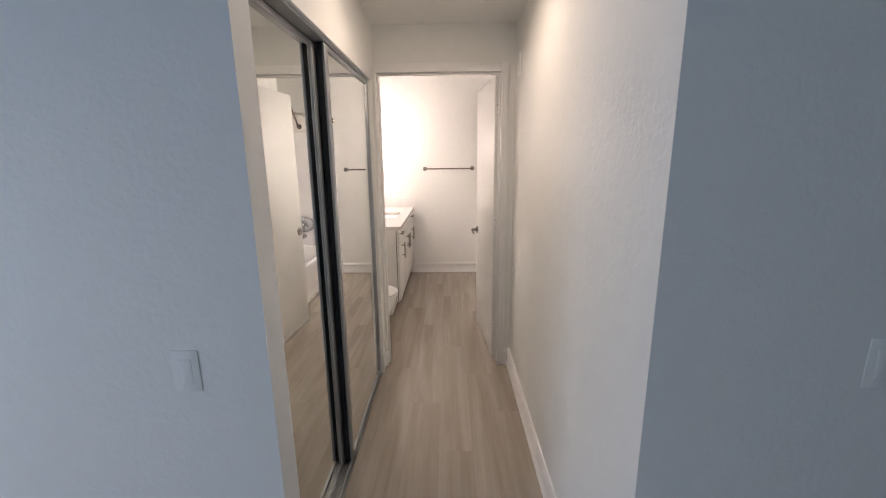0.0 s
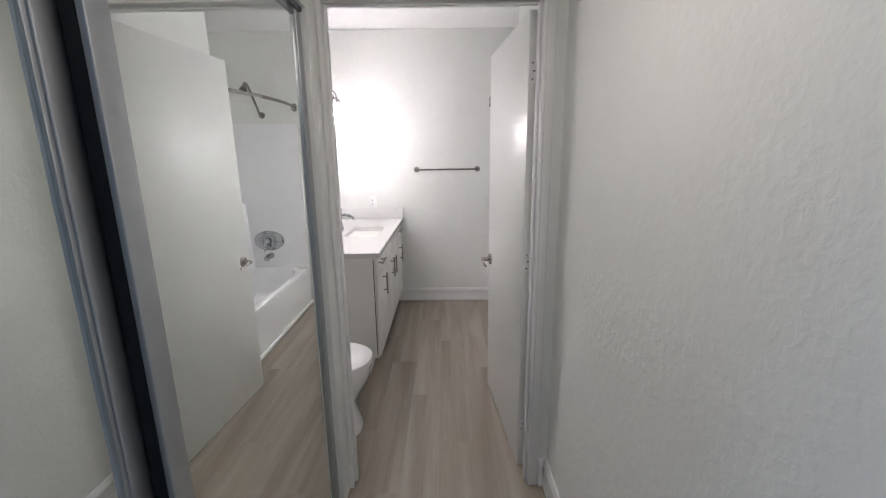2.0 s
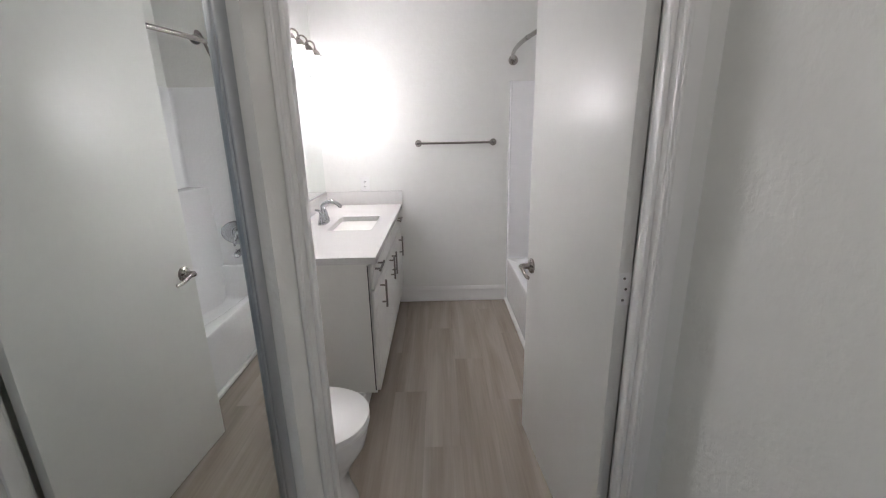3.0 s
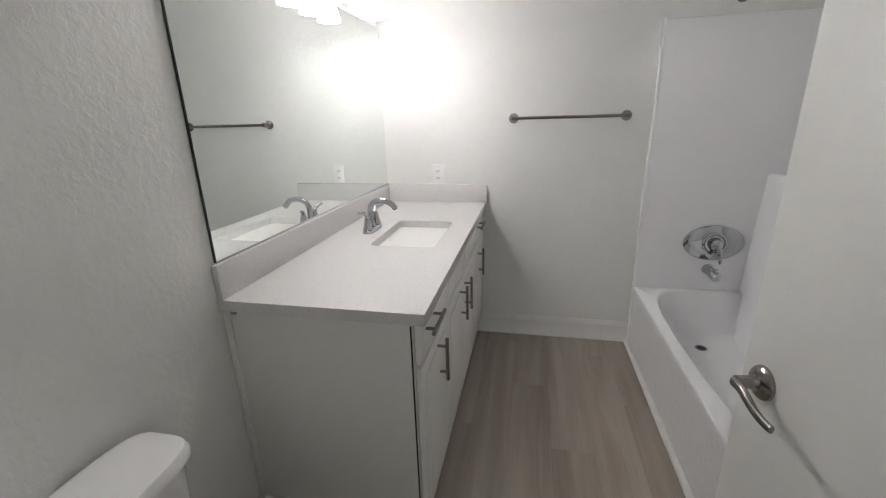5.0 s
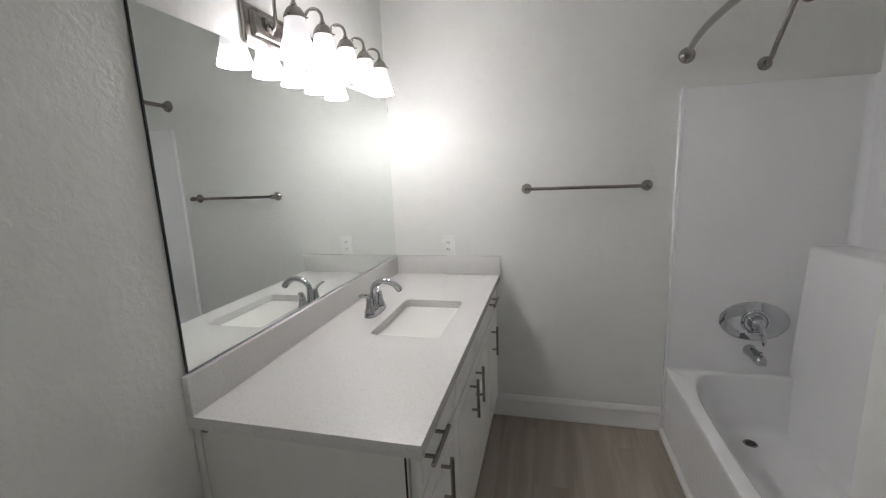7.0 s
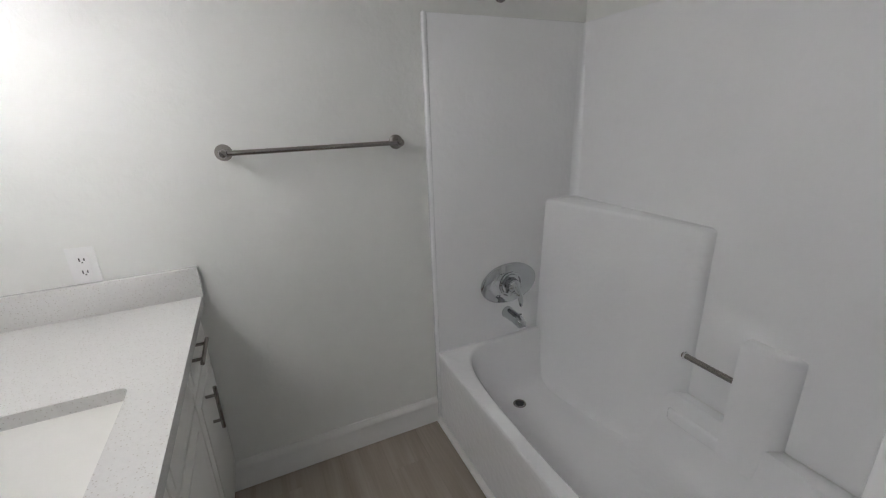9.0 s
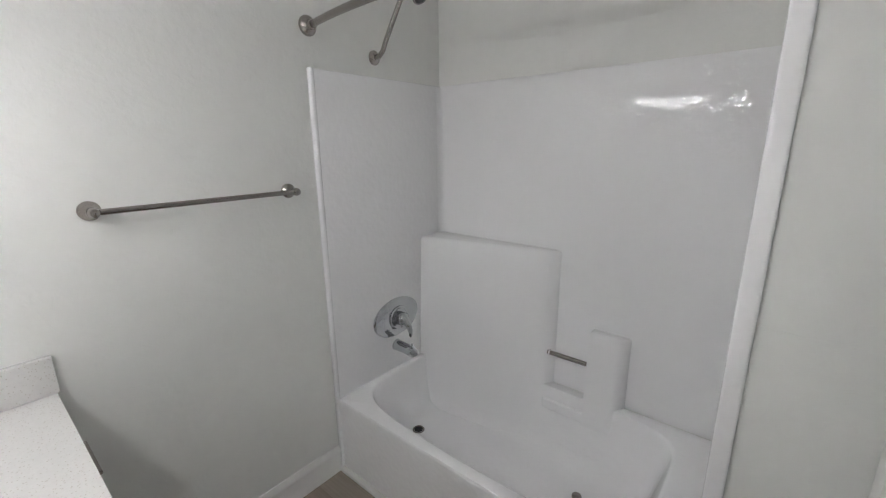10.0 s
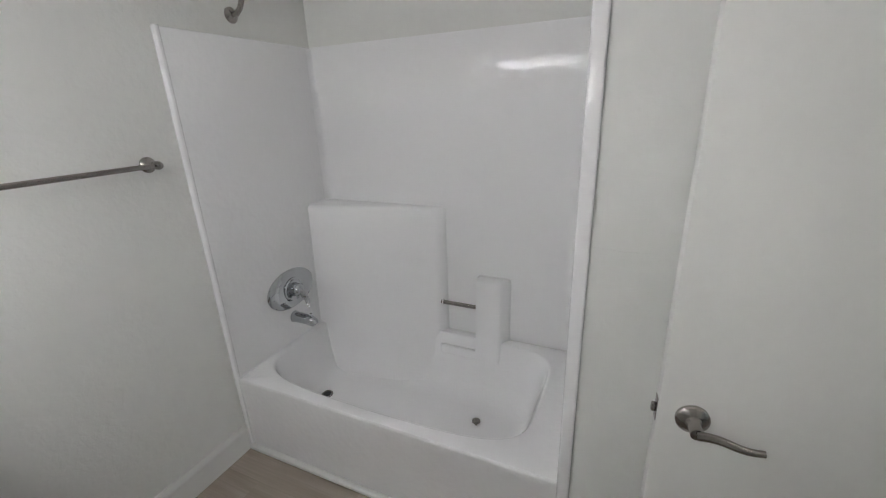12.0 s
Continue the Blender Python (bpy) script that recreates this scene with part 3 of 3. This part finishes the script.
for i in range(5):
    y = 4.836 + 0.1705 * i
    bm = bmesh.new()
    pts = [(XL + 0.03, y, 1.92), (XL + 0.045, y, 1.918), (XL + 0.055, y, 1.93), (XL + 0.057, y, 1.96), (XL + 0.057, y, 1.99)]
    for k in range(1, 13):
        a = math.pi - math.pi * k / 12
        pts.append((XL + 0.091 + 0.034 * math.cos(a), y, 1.995 + 0.036 * math.sin(a)))
    pts.append((SHX, y, 1.975))
    arm = part("arm", tube(bm, pts, 0.0055, 12), M_NICKEL, vl)
    part("arm_cup", lathe(bmesh.new(), [(0.018, 0.0), (0.016, 0.006), (0.008, 0.01), (0.001, 0.011)], Matrix.Translation((XL + 0.033, y, 1.92)) @ pose(0, 0, 0, 0, 90, 0), 20), M_NICKEL, arm)
    m = Matrix.Translation((SHX, y, 0))
    cap = part("cap", lathe(bmesh.new(), [(0.001, 1.988), (0.008, 1.987), (0.01, 1.978), (0.022, 1.970), (0.031, 1.955), (0.034, 1.945), (0.034, 1.94), (0.03, 1.941)], m, 24), M_NICKEL, vl)
    for k in range(3):
        a = 0.5 + k * 2.094
        part("thumb_screw", tube(bmesh.new(), [(SHX + 0.03 * math.cos(a), y + 0.03 * math.sin(a), 1.945), (SHX + 0.041 * math.cos(a), y + 0.041 * math.sin(a), 1.945)], 0.0028, 8), M_NICKEL, cap)
    part("shade", lathe(bmesh.new(), [(0.031, 1.944), (0.033, 1.93), (0.039, 1.90), (0.045, 1.87), (0.052, 1.84), (0.056, 1.826)], m, 32), M_SHADE, vl, "glowing frosted glass shade")
    part("shade_liner", lathe(bmesh.new(), [(0.0558, 1.8255), (0.053, 1.826), (0.047, 1.85), (0.036, 1.90), (0.028, 1.94)], m, 32), M_LINER, vl)
    part("bulb", lathe(bmesh.new(), [(0.001, 1.838), (0.014, 1.842), (0.022, 1.855), (0.024, 1.868), (0.018, 1.885), (0.012, 1.9), (0.012, 1.94)], m, 20), M_BULB, vl, "lit white bulb")


# ---- outlets and plates ----
def plate(name, m, label, category, kind):
    """Wall plate in the local x-z plane, facing -y."""
    ob = thing(name, label, category)
    ob.matrix_world = m
    paint = M_PLASTIC if kind == "outlet" else M_WALL
    part("cover_plate", boxed(-0.036, 0.036, -0.006 if kind == "outlet" else -0.0022, 0, -0.058, 0.058, 0.001), paint, ob)
    if kind == "outlet":
        ins = part("insert", boxed(-0.017, 0.017, -0.0085, -0.005, -0.034, 0.034, 0.0015), M_PLASTIC, ob)
        for dz in (-0.02, 0.02):
            for dx, hh in ((-0.006, 0.0055), (0.006, 0.0045)):
                part("slot", boxed(dx - 0.0015, dx + 0.0015, -0.0092, -0.0083, dz - hh, dz + hh), M_SLOT, ins)
            part("slot", boxed(-0.002, 0.002, -0.0092, -0.0083, dz - 0.011, dz - 0.0075), M_SLOT, ins)
    elif kind == "switch":
        part("rocker", boxed(-0.016, 0.016, -0.0028, -0.0016, -0.033, 0.033, 0.0004), paint, ob)
    return ob


plate("outlet", pose(-0.541, YF - 0.0005, 1.036), "white wall outlet above the backsplash", "outlet", "outlet")
plate("light_switch", pose(-0.487, BED_L - 0.0005, 0.965), "painted-over switch plate on the daylit bedroom wall", "switch", "switch")
plate("light_switch", pose(1.13, BED_R - 0.0005, 1.06), "painted-over switch plate on the daylit bedroom wall", "switch", "switch")
ch = thing("chime_box", "small flat white cover plate high on the hall wall", "cover plate")
part("cover", boxed(HR - 0.012, HR - 0.0005, 3.17, 3.25, 1.965, 2.085, 0.003), M_PLASTIC, ch)

# ---- towel bar ----
tb = thing("towel_bar", "brushed nickel towel bar on the bathroom wall", "towel bar")
TZ = 1.348
part("bar", tube(bmesh.new(), [(-0.085, YF - 0.058, TZ), (0.49, YF - 0.058, TZ)], 0.0085, 16), M_NICKEL, tb)
for x in (-0.095, 0.50):
    bm = bmesh.new()
    lathe(bm, [(0.001, 0.0), (0.027, 0.0), (0.027, 0.006), (0.022, 0.012), (0.013, 0.024), (0.011, 0.04), (0.014, 0.05), (0.0145, 0.062), (0.011, 0.072), (0.001, 0.075)], Matrix.Translation((x, YF - 0.0005, TZ)) @ pose(0, 0, 0, 90, 0, 0))
    part("post", bm, M_NICKEL, tb)

# ---- bathtub and surround ----
TR = 0.380
YT0, YT1 = ALC + 0.002, YF - 0.002
XB = 1.385
tub = thing("bathtub", "glossy white acrylic alcove bathtub with apron", "bathtub")
bm = bmesh.new()
N = 72


def basin(x0, x1, y0, y1, z, p, swell=0.0):
    """One level of the basin; the front side bows outwards by swell."""
    ring = oval((x0 + x1) / 2, (y0 + y1) / 2, (x1 - x0) / 2, (y1 - y0) / 2, z, N, p)
    for q in ring:
        v = (q.y - (y0 + y1) / 2) / ((y1 - y0) / 2)
        q.x -= swell * max(0.0, 1 - v * v) * max(0.0, (x1 - q.x) / (x1 - x0))
    return ring


inner = basin(0.712, 1.345, 4.585, 5.845, TR, 5.5, 0.034)
cx, cy = 1.03, 5.215
x0, x1 = XT + 0.002, XB
outer = []
for p in inner:
    dx, dy = p.x - cx, p.y - cy
    t = min(((x1 if dx > 0 else x0) - cx) / dx if abs(dx) > 1e-6 else 9e9, ((YT1 if dy > 0 else YT0) - cy) / dy if abs(dy) > 1e-6 else 9e9)
    outer.append(Vector((cx + dx * t, cy + dy * t, TR)))
for cxy in ((x0, YT0), (x0, YT1), (x1, YT0), (x1, YT1)):
    k = min(range(N), key=lambda i: (outer[i].x - cxy[0]) ** 2 + (outer[i].y - cxy[1]) ** 2)
    outer[k] = Vector((*cxy, TR))


def toward(ring, d, z):
    return [Vector((p.x + (cx - p.x) * d, p.y + (cy - p.y) * d, z)) for p in ring]


loft(bm, [[Vector((p.x, p.y, 0.012)) for p in toward(outer, 0.012, 0)], [Vector((p.x, p.y, TR - 0.05)) for p in toward(outer, 0.006, 0)], [Vector((p.x, p.y, TR - 0.012)) for p in outer], toward(outer, 0.004, TR - 0.003), toward(outer, 0.012, TR),
          inner, basin(0.719, 1.34, 4.592, 5.841, TR - 0.003, 5.5, 0.034), basin(0.727, 1.336, 4.60, 5.837, TR - 0.014, 5.5, 0.033), basin(0.750, 1.318, 4.632, 5.826, 0.25, 5.2, 0.024),
          basin(0.778, 1.275, 4.672, 5.806, 0.14, 4.8, 0.014), basin(0.798, 1.248, 4.70, 5.788, 0.110, 4.6, 0.01), basin(0.83, 1.215, 4.735, 5.764, 0.097, 4.4, 0.006), basin(0.87, 1.17, 4.79, 5.73, 0.0935, 4.2)], False, True)
part("shell", bm, M_ACRYL, tub)
dr = part("drain", lathe(bmesh.new(), [(0.001, -0.004), (0.02, -0.004), (0.024, 0.001), (0.028, 0.003), (0.031, 0.0)], Matrix.Translation((0.978, 5.695, 0.0940)), 24), M_NICKEL, tub, "open drain with metal ring")
part("hole", lathe(bmesh.new(), [(0.001, 0.0), (0.022, 0.0)], Matrix.Translation((0.978, 5.695, 0.0950)), 24), M_SLOT, dr)
part("toe_trim", boxed(XT - 0.020, XT + 0.006, ALC, YF - 0.022, 0, 0.024, 0.008, 3), M_CAULK, tub, "white quarter-round caulked trim")

sp = thing("drain_stopper", "small metal drain stopper lying in the tub", "stopper")
sp.matrix_world = Matrix.Translation((1.065, 4.895, 0.0945))
part("cap", lathe(bmesh.new(), [(0.001, 0.03), (0.012, 0.029), (0.019, 0.024), (0.02, 0.019), (0.012, 0.016), (0.006, 0.014), (0.006, 0.0), (0.001, 0.0)], Matrix(), 22), M_NICKEL, sp)

sur = thing("bath_surround", "glossy white moulded fibreglass tub surround with shelves", "tub surround")
ST = 1.797
part("far_panel", boxed(XT + 0.004, XB + 0.01, YF - 0.022, YF + 0.008, TR - 0.004, ST, 0.006, 3), M_ACRYL, sur)
bm = bmesh.new()
lean = [(TR + 0.001, 0.0), (1.3, 0.0), (1.5, 0.001), (1.65, 0.003), (ST - 0.008, 0.0055), (ST, 0.001)]
loft(bm, [[Vector((XB - d, ALC + 0.001, z)), Vector((XB - d, YF - 0.001, z)), Vector((XW - 0.001, YF - 0.001, z)), Vector((XW - 0.001, ALC + 0.001, z))] for z, d in lean])
part("back_panel", bm, M_ACRYL, sur)
part("near_panel", boxed(XT + 0.022, XB - 0.001, ALC + 0.001, ALC + 0.022, TR + 0.001, ST - 0.014, 0.006, 3), M_ACRYL, sur)
part("flange", boxed(XT - 0.012, XT + 0.024, ALC - 0.012, ALC + 0.026, 0.002, ST - 0.012, 0.007, 3), M_ACRYL, sur)
part("flange", boxed(XT - 0.006, XT + 0.012, YF - 0.026, YF - 0.0005, 0.002, ST + 0.003, 0.006, 3), M_ACRYL, sur)
# coved corner
bm = bmesh.new()
prof = [(XB + 0.001, YF - 0.0215)] + [(XB - 0.03 + 0.03 * math.sin(a), YF - 0.022 - 0.03 + 0.03 * math.cos(a)) for a in (math.pi / 2 * k / 6 for k in range(7))]
loft(bm, [[Vector((x, y, TR + 0.001)) for x, y in prof], [Vector((x, y, ST - 0.006)) for x, y in prof]])
part("cove", bm, M_ACRYL, sur)


def swept_panel(y0, y1, levels, ch):
    """Raised moulding on the back panel: levels hold height and face x at y1 and y0; soft chamfers of width ch."""
    bm = bmesh.new()
    back = XB + 0.012
    rings = []
    for i, (z, xf, xn) in enumerate(levels):
        c = [(back, y0 - 0.006), (XB - 0.004, y0 - 0.004), (XB - (XB - xn) * 0.5, y0 + ch * 0.35), (xn + 0.006, y0 + ch * 0.8), (xn, y0 + ch * 1.15), (xf + (xn - xf) * 0.5, (y0 + y1) / 2), (xf, y1), (back, y1)]
        rings.append([Vector((*p, z)) for p in c])
    top = rings[-1]
    zt = levels[-1][0]
    rings.append([Vector((p.x + min(0.006, back - p.x), p.y, zt + 0.010)) for p in top])
    rings.append([Vector((p.x + min(0.020, back - p.x), p.y, zt + 0.016)) for p in top])
    loft(bm, rings)
    return bm


part("shelf_panel", swept_panel(5.165, YF - 0.02, [(0.09, 1.145, 1.235), (0.105, 1.158, 1.256), (0.15, 1.170, 1.288), (0.25, 1.180, 1.322), (0.33, 1.186, 1.334), (0.45, 1.192, 1.336), (0.6, 1.197, 1.337), (1.028, 1.215, 1.345)], 0.035), M_ACRYL, sur)
bm = swept_panel(4.833, 4.99, [(0.26, 1.312, 1.312), (0.38, 1.322, 1.325), (0.695, 1.334, 1.336)], 0.035)
part("shelf_panel", bm, M_ACRYL, sur)
part("soap_ledge", boxed(1.318, XB + 0.0195, 4.98, 5.19, TR - 0.12, 0.318, 0.012, 4), M_ACRYL, sur)
bar = part("grab_bar", tube(bmesh.new(), [(1.352, 4.985, 0.548), (1.352, 5.185, 0.548)], 0.0105, 16), M_NICKEL, sur, "brushed metal grab bar")
for y, d in ((4.986, 1), (5.178, -1)):
    part("bar_socket", tube(bmesh.new(), [(1.352, y, 0.548), (1.352, y + d * 0.006, 0.548)], 0.0145, 16), M_ACRYL, bar)

# shower valve, spout, head, rod
def on_far(x, z, dy=0.0225):
    return Matrix.Translation((x, YF - dy, z)) @ pose(0, 0, 0, 90, 0, 0)


sv = thing("shower_valve", "round chrome shower valve with single lever", "shower valve")
m = on_far(1.015, 0.66)
part("escutcheon", lathe(bmesh.new(), [(0.104, 0.0), (0.104, 0.004), (0.098, 0.011), (0.07, 0.016), (0.055, 0.017), (0.001, 0.018)], m @ Matrix.Diagonal((1.48, 0.97, 1, 1)), 56), M_CHROME, sv)
part("collar", lathe(bmesh.new(), [(0.062, 0.015), (0.061, 0.021), (0.054, 0.025), (0.048, 0.021), (0.036, 0.022), (0.033, 0.03), (0.033, 0.05), (0.029, 0.062), (0.018, 0.07), (0.001, 0.073)], m, 36), M_CHROME, sv)
bm = tube(bmesh.new(), [m @ Vector(p) for p in ((0, 0.006, 0.058), (0.004, -0.014, 0.072), (0.009, -0.038, 0.082), (0.014, -0.064, 0.085), (0.018, -0.088, 0.082), (0.020, -0.098, 0.078))], [0.016, 0.0165, 0.0145, 0.0115, 0.0085, 0.004], 16)
part("lever", bm, M_CHROME, sv)
part("screw", lathe(bmesh.new(), [(0.005, 0.015), (0.004, 0.019), (0.001, 0.0195)], m @ Matrix.Translation((-0.07, -0.05, 0)), 12), M_CHROME, sv)
ts = thing("tub_spout", "polished chrome tub spout below the valve", "spout")
m = on_far(1.01, 0.505)
part("body", tube(bmesh.new(), [m @ Vector(p) for p in ((0, 0, 0.0), (0, 0, 0.01), (0, 0, 0.07), (0, -0.004, 0.105), (0, -0.012, 0.125), (0, -0.022, 0.132))], [0.031, 0.028, 0.027, 0.027, 0.024, 0.017], 20), M_CHROME, ts)
part("diverter", tube(bmesh.new(), [m @ Vector((0, 0.02, 0.112)), m @ Vector((0, 0.036, 0.112)), m @ Vector((0, 0.038, 0.112))], [0.004, 0.004, 0.007], 10), M_CHROME, ts)
sh = thing("wall_shower", "brushed nickel shower head on a bent arm", "shower head")
AX, AZ = 0.966, 1.878
part("flange", lathe(bmesh.new(), [(0.03, 0.0), (0.03, 0.004), (0.02, 0.012), (0.011, 0.015)], on_far(AX, AZ, 0.0005), 26), M_NICKEL, sh)
arm = [(AX, YF - 0.001, AZ), (AX, YF - 0.035, AZ + 0.002), (AX + 0.003, YF - 0.055, AZ + 0.02), (AX + 0.006, YF - 0.075, AZ + 0.06), (AX + 0.03, YF - 0.165, AZ + 0.235), (AX + 0.033, YF - 0.185, AZ + 0.255), (AX + 0.036, YF - 0.21, AZ + 0.252)]
part("arm", tube(bmesh.new(), arm, 0.0105, 14), M_NICKEL, sh)
hm = Matrix.Translation((AX + 0.036, YF - 0.205, AZ + 0.256)) @ pose(0, 0, 0, 145, 0, 0)
part("head", lathe(bmesh.new(), [(0.001, -0.005), (0.016, -0.004), (0.017, 0.012), (0.014, 0.018), (0.018, 0.03), (0.030, 0.062), (0.034, 0.074), (0.032, 0.08), (0.001, 0.078)], hm, 26), M_NICKEL, sh)
part("face", lathe(bmesh.new(), [(0.001, 0.0805), (0.026, 0.0805), (0.027, 0.079)], hm, 26), M_SLOT, sh, "dark nozzle face")

rod = thing("shower_curtain_rod", "curved brushed nickel shower curtain rod", "curtain rod")
RZ, RX = 1.945, 0.645
for y, a in ((YF - 0.0005, 90), (ALC + 0.0005, -90)):
    m = Matrix.Translation((RX - 0.0, y, RZ if a > 0 else RZ - 0.034)) @ pose(0, 0, 0, a, 0, 0)
    part("flange", lathe(bmesh.new(), [(0.036, 0.0), (0.036, 0.006), (0.03, 0.016), (0.018, 0.024), (0.016, 0.04), (0.001, 0.041)], m, 28), M_NICKEL, rod)
ym, hl = (YF + ALC) / 2, (YF - ALC) / 2 - 0.03


def bow(u):
    return (RX - 0.085 * (1 - u * u), ym + hl * u, RZ - 0.017 + 0.017 * u)


part("rod", tube(bmesh.new(), [bow(-1 + 2 * k / 30) for k in range(31)], 0.0125, 16), M_NICKEL, rod)
part("joint", tube(bmesh.new(), [bow(-0.27), bow(-0.25)], 0.0142, 16), M_NICKEL, rod)

# ---- toilet ----
wc = thing("toilet", "white two-piece porcelain toilet with closed lid", "toilet")
TY = 3.80
bm = bmesh.new()
tx = XL + 0.012
loft(bm, [oval(tx + 0.085, TY, 0.073, 0.19, 0.36, 40, 5), oval(tx + 0.087, TY, 0.077, 0.205, 0.5, 40, 5), oval(tx + 0.088, TY, 0.08, 0.215, 0.665, 40, 5)])
part("tank", bm, M_PORC, wc)
bm = bmesh.new()
loft(bm, [oval(tx + 0.09, TY, 0.085, 0.222, 0.667, 44, 4.5), oval(tx + 0.092, TY, 0.091, 0.23, 0.674, 44, 4.5), oval(tx + 0.092, TY, 0.091, 0.23, 0.692, 44, 4.5), oval(tx + 0.092, TY, 0.085, 0.224, 0.702, 44, 4.5), oval(tx + 0.092, TY, 0.066, 0.2, 0.707, 44, 4)])
part("tank_lid", bm, M_PORC, wc)


def bowl(xc, rx, ry, z, p=2.2):
    return oval(xc, TY, rx, ry, z, 44, p)


bm = bmesh.new()
loft(bm, [bowl(-0.51, 0.215, 0.12, 0.0, 3), bowl(-0.51, 0.215, 0.12, 0.02, 3), bowl(-0.515, 0.195, 0.105, 0.10, 2.8), bowl(-0.515, 0.19, 0.105, 0.18, 2.6), bowl(-0.495, 0.215, 0.125, 0.25, 2.4), bowl(-0.475, 0.235, 0.16, 0.32, 2.3), bowl(-0.47, 0.24, 0.18, 0.37, 2.2), bowl(-0.47, 0.238, 0.18, 0.39, 2.2)])
part("bowl", bm, M_PORC, wc)
part("tank_deck", boxed(XL + 0.02, -0.62, TY - 0.17, TY + 0.17, 0.30, 0.372, 0.03, 4), M_PORC, wc)
bm = bmesh.new()
loft(bm, [bowl(-0.465, 0.236, 0.182, 0.392), bowl(-0.465, 0.242, 0.188, 0.398), bowl(-0.465, 0.242, 0.188, 0.408), bowl(-0.465, 0.236, 0.182, 0.412)])
part("seat", bm, M_PLASTIC, wc)
bm = bmesh.new()
loft(bm, [bowl(-0.465, 0.236, 0.182, 0.4135), bowl(-0.465, 0.243, 0.189, 0.419), bowl(-0.465, 0.241, 0.187, 0.43), bowl(-0.465, 0.215, 0.165, 0.437), bowl(-0.465, 0.12, 0.1, 0.44)])
part("lid", bm, M_PLASTIC, wc)
for s in (-1, 1):
    part("seat_hinge", boxed(-0.705, -0.67, TY + s * 0.08 - 0.02, TY + s * 0.08 + 0.02, 0.40, 0.435, 0.008, 3), M_PLASTIC, wc)
fl = part("flush_lever", lathe(bmesh.new(), [(0.014, 0), (0.014, 0.006), (0.006, 0.012), (0.001, 0.013)], Matrix.Translation((tx + 0.165, TY - 0.15, 0.62)) @ pose(0, 0, 0, 0, 90, 0), 16), M_CHROME, wc, "chrome flush lever")
part("lever_arm", tube(bmesh.new(), [(tx + 0.177, TY - 0.15, 0.62), (tx + 0.183, TY - 0.09, 0.612)], [0.006, 0.005], 10), M_CHROME, fl)

# ---- floor ----
bm = boxed(-3.3, 3.3, -3.1, BED_L + 0.12, -0.1, -0.004)
box(bm, XL - 0.12, XW + 0.12, BED_L + 0.12, YF + 0.12, -0.1, -0.004)
setting("floor_base", bm, M_PLANK, "grey-brown wood-look floor under the planks", "floor")
floor = tagged(new("floor"), "grey-brown wood-look vinyl plank floor", "floor", kind="structure")
PW, PL, GAP = 0.178, 1.22, 0.0003
bm = boxed(GAP / 2, PW - GAP / 2, GAP / 2, PL - GAP / 2, -0.004, 0.0)
me_src = mesh_ob("plank", bm, M_PLANK, smooth=False)
first = True
for i in range(10):
    x = -0.93 + i * PW
    y = 0.2 - (i * 0.437) % PL
    while y < 5.9:
        cut = min(PL, YF + 0.05 - y)
        if cut < 0.03:
            break
        if cut < PL - 1e-6:
            ob = mesh_ob("plank", boxed(GAP / 2, PW - GAP / 2, GAP / 2, cut, -0.004, 0.0), M_PLANK, smooth=False)
        elif first:
            ob, first = me_src, False
        else:
            ob = new("plank", me_src.data)
        ob.parent, ob.location = floor, (x, y, 0)
        y += PL
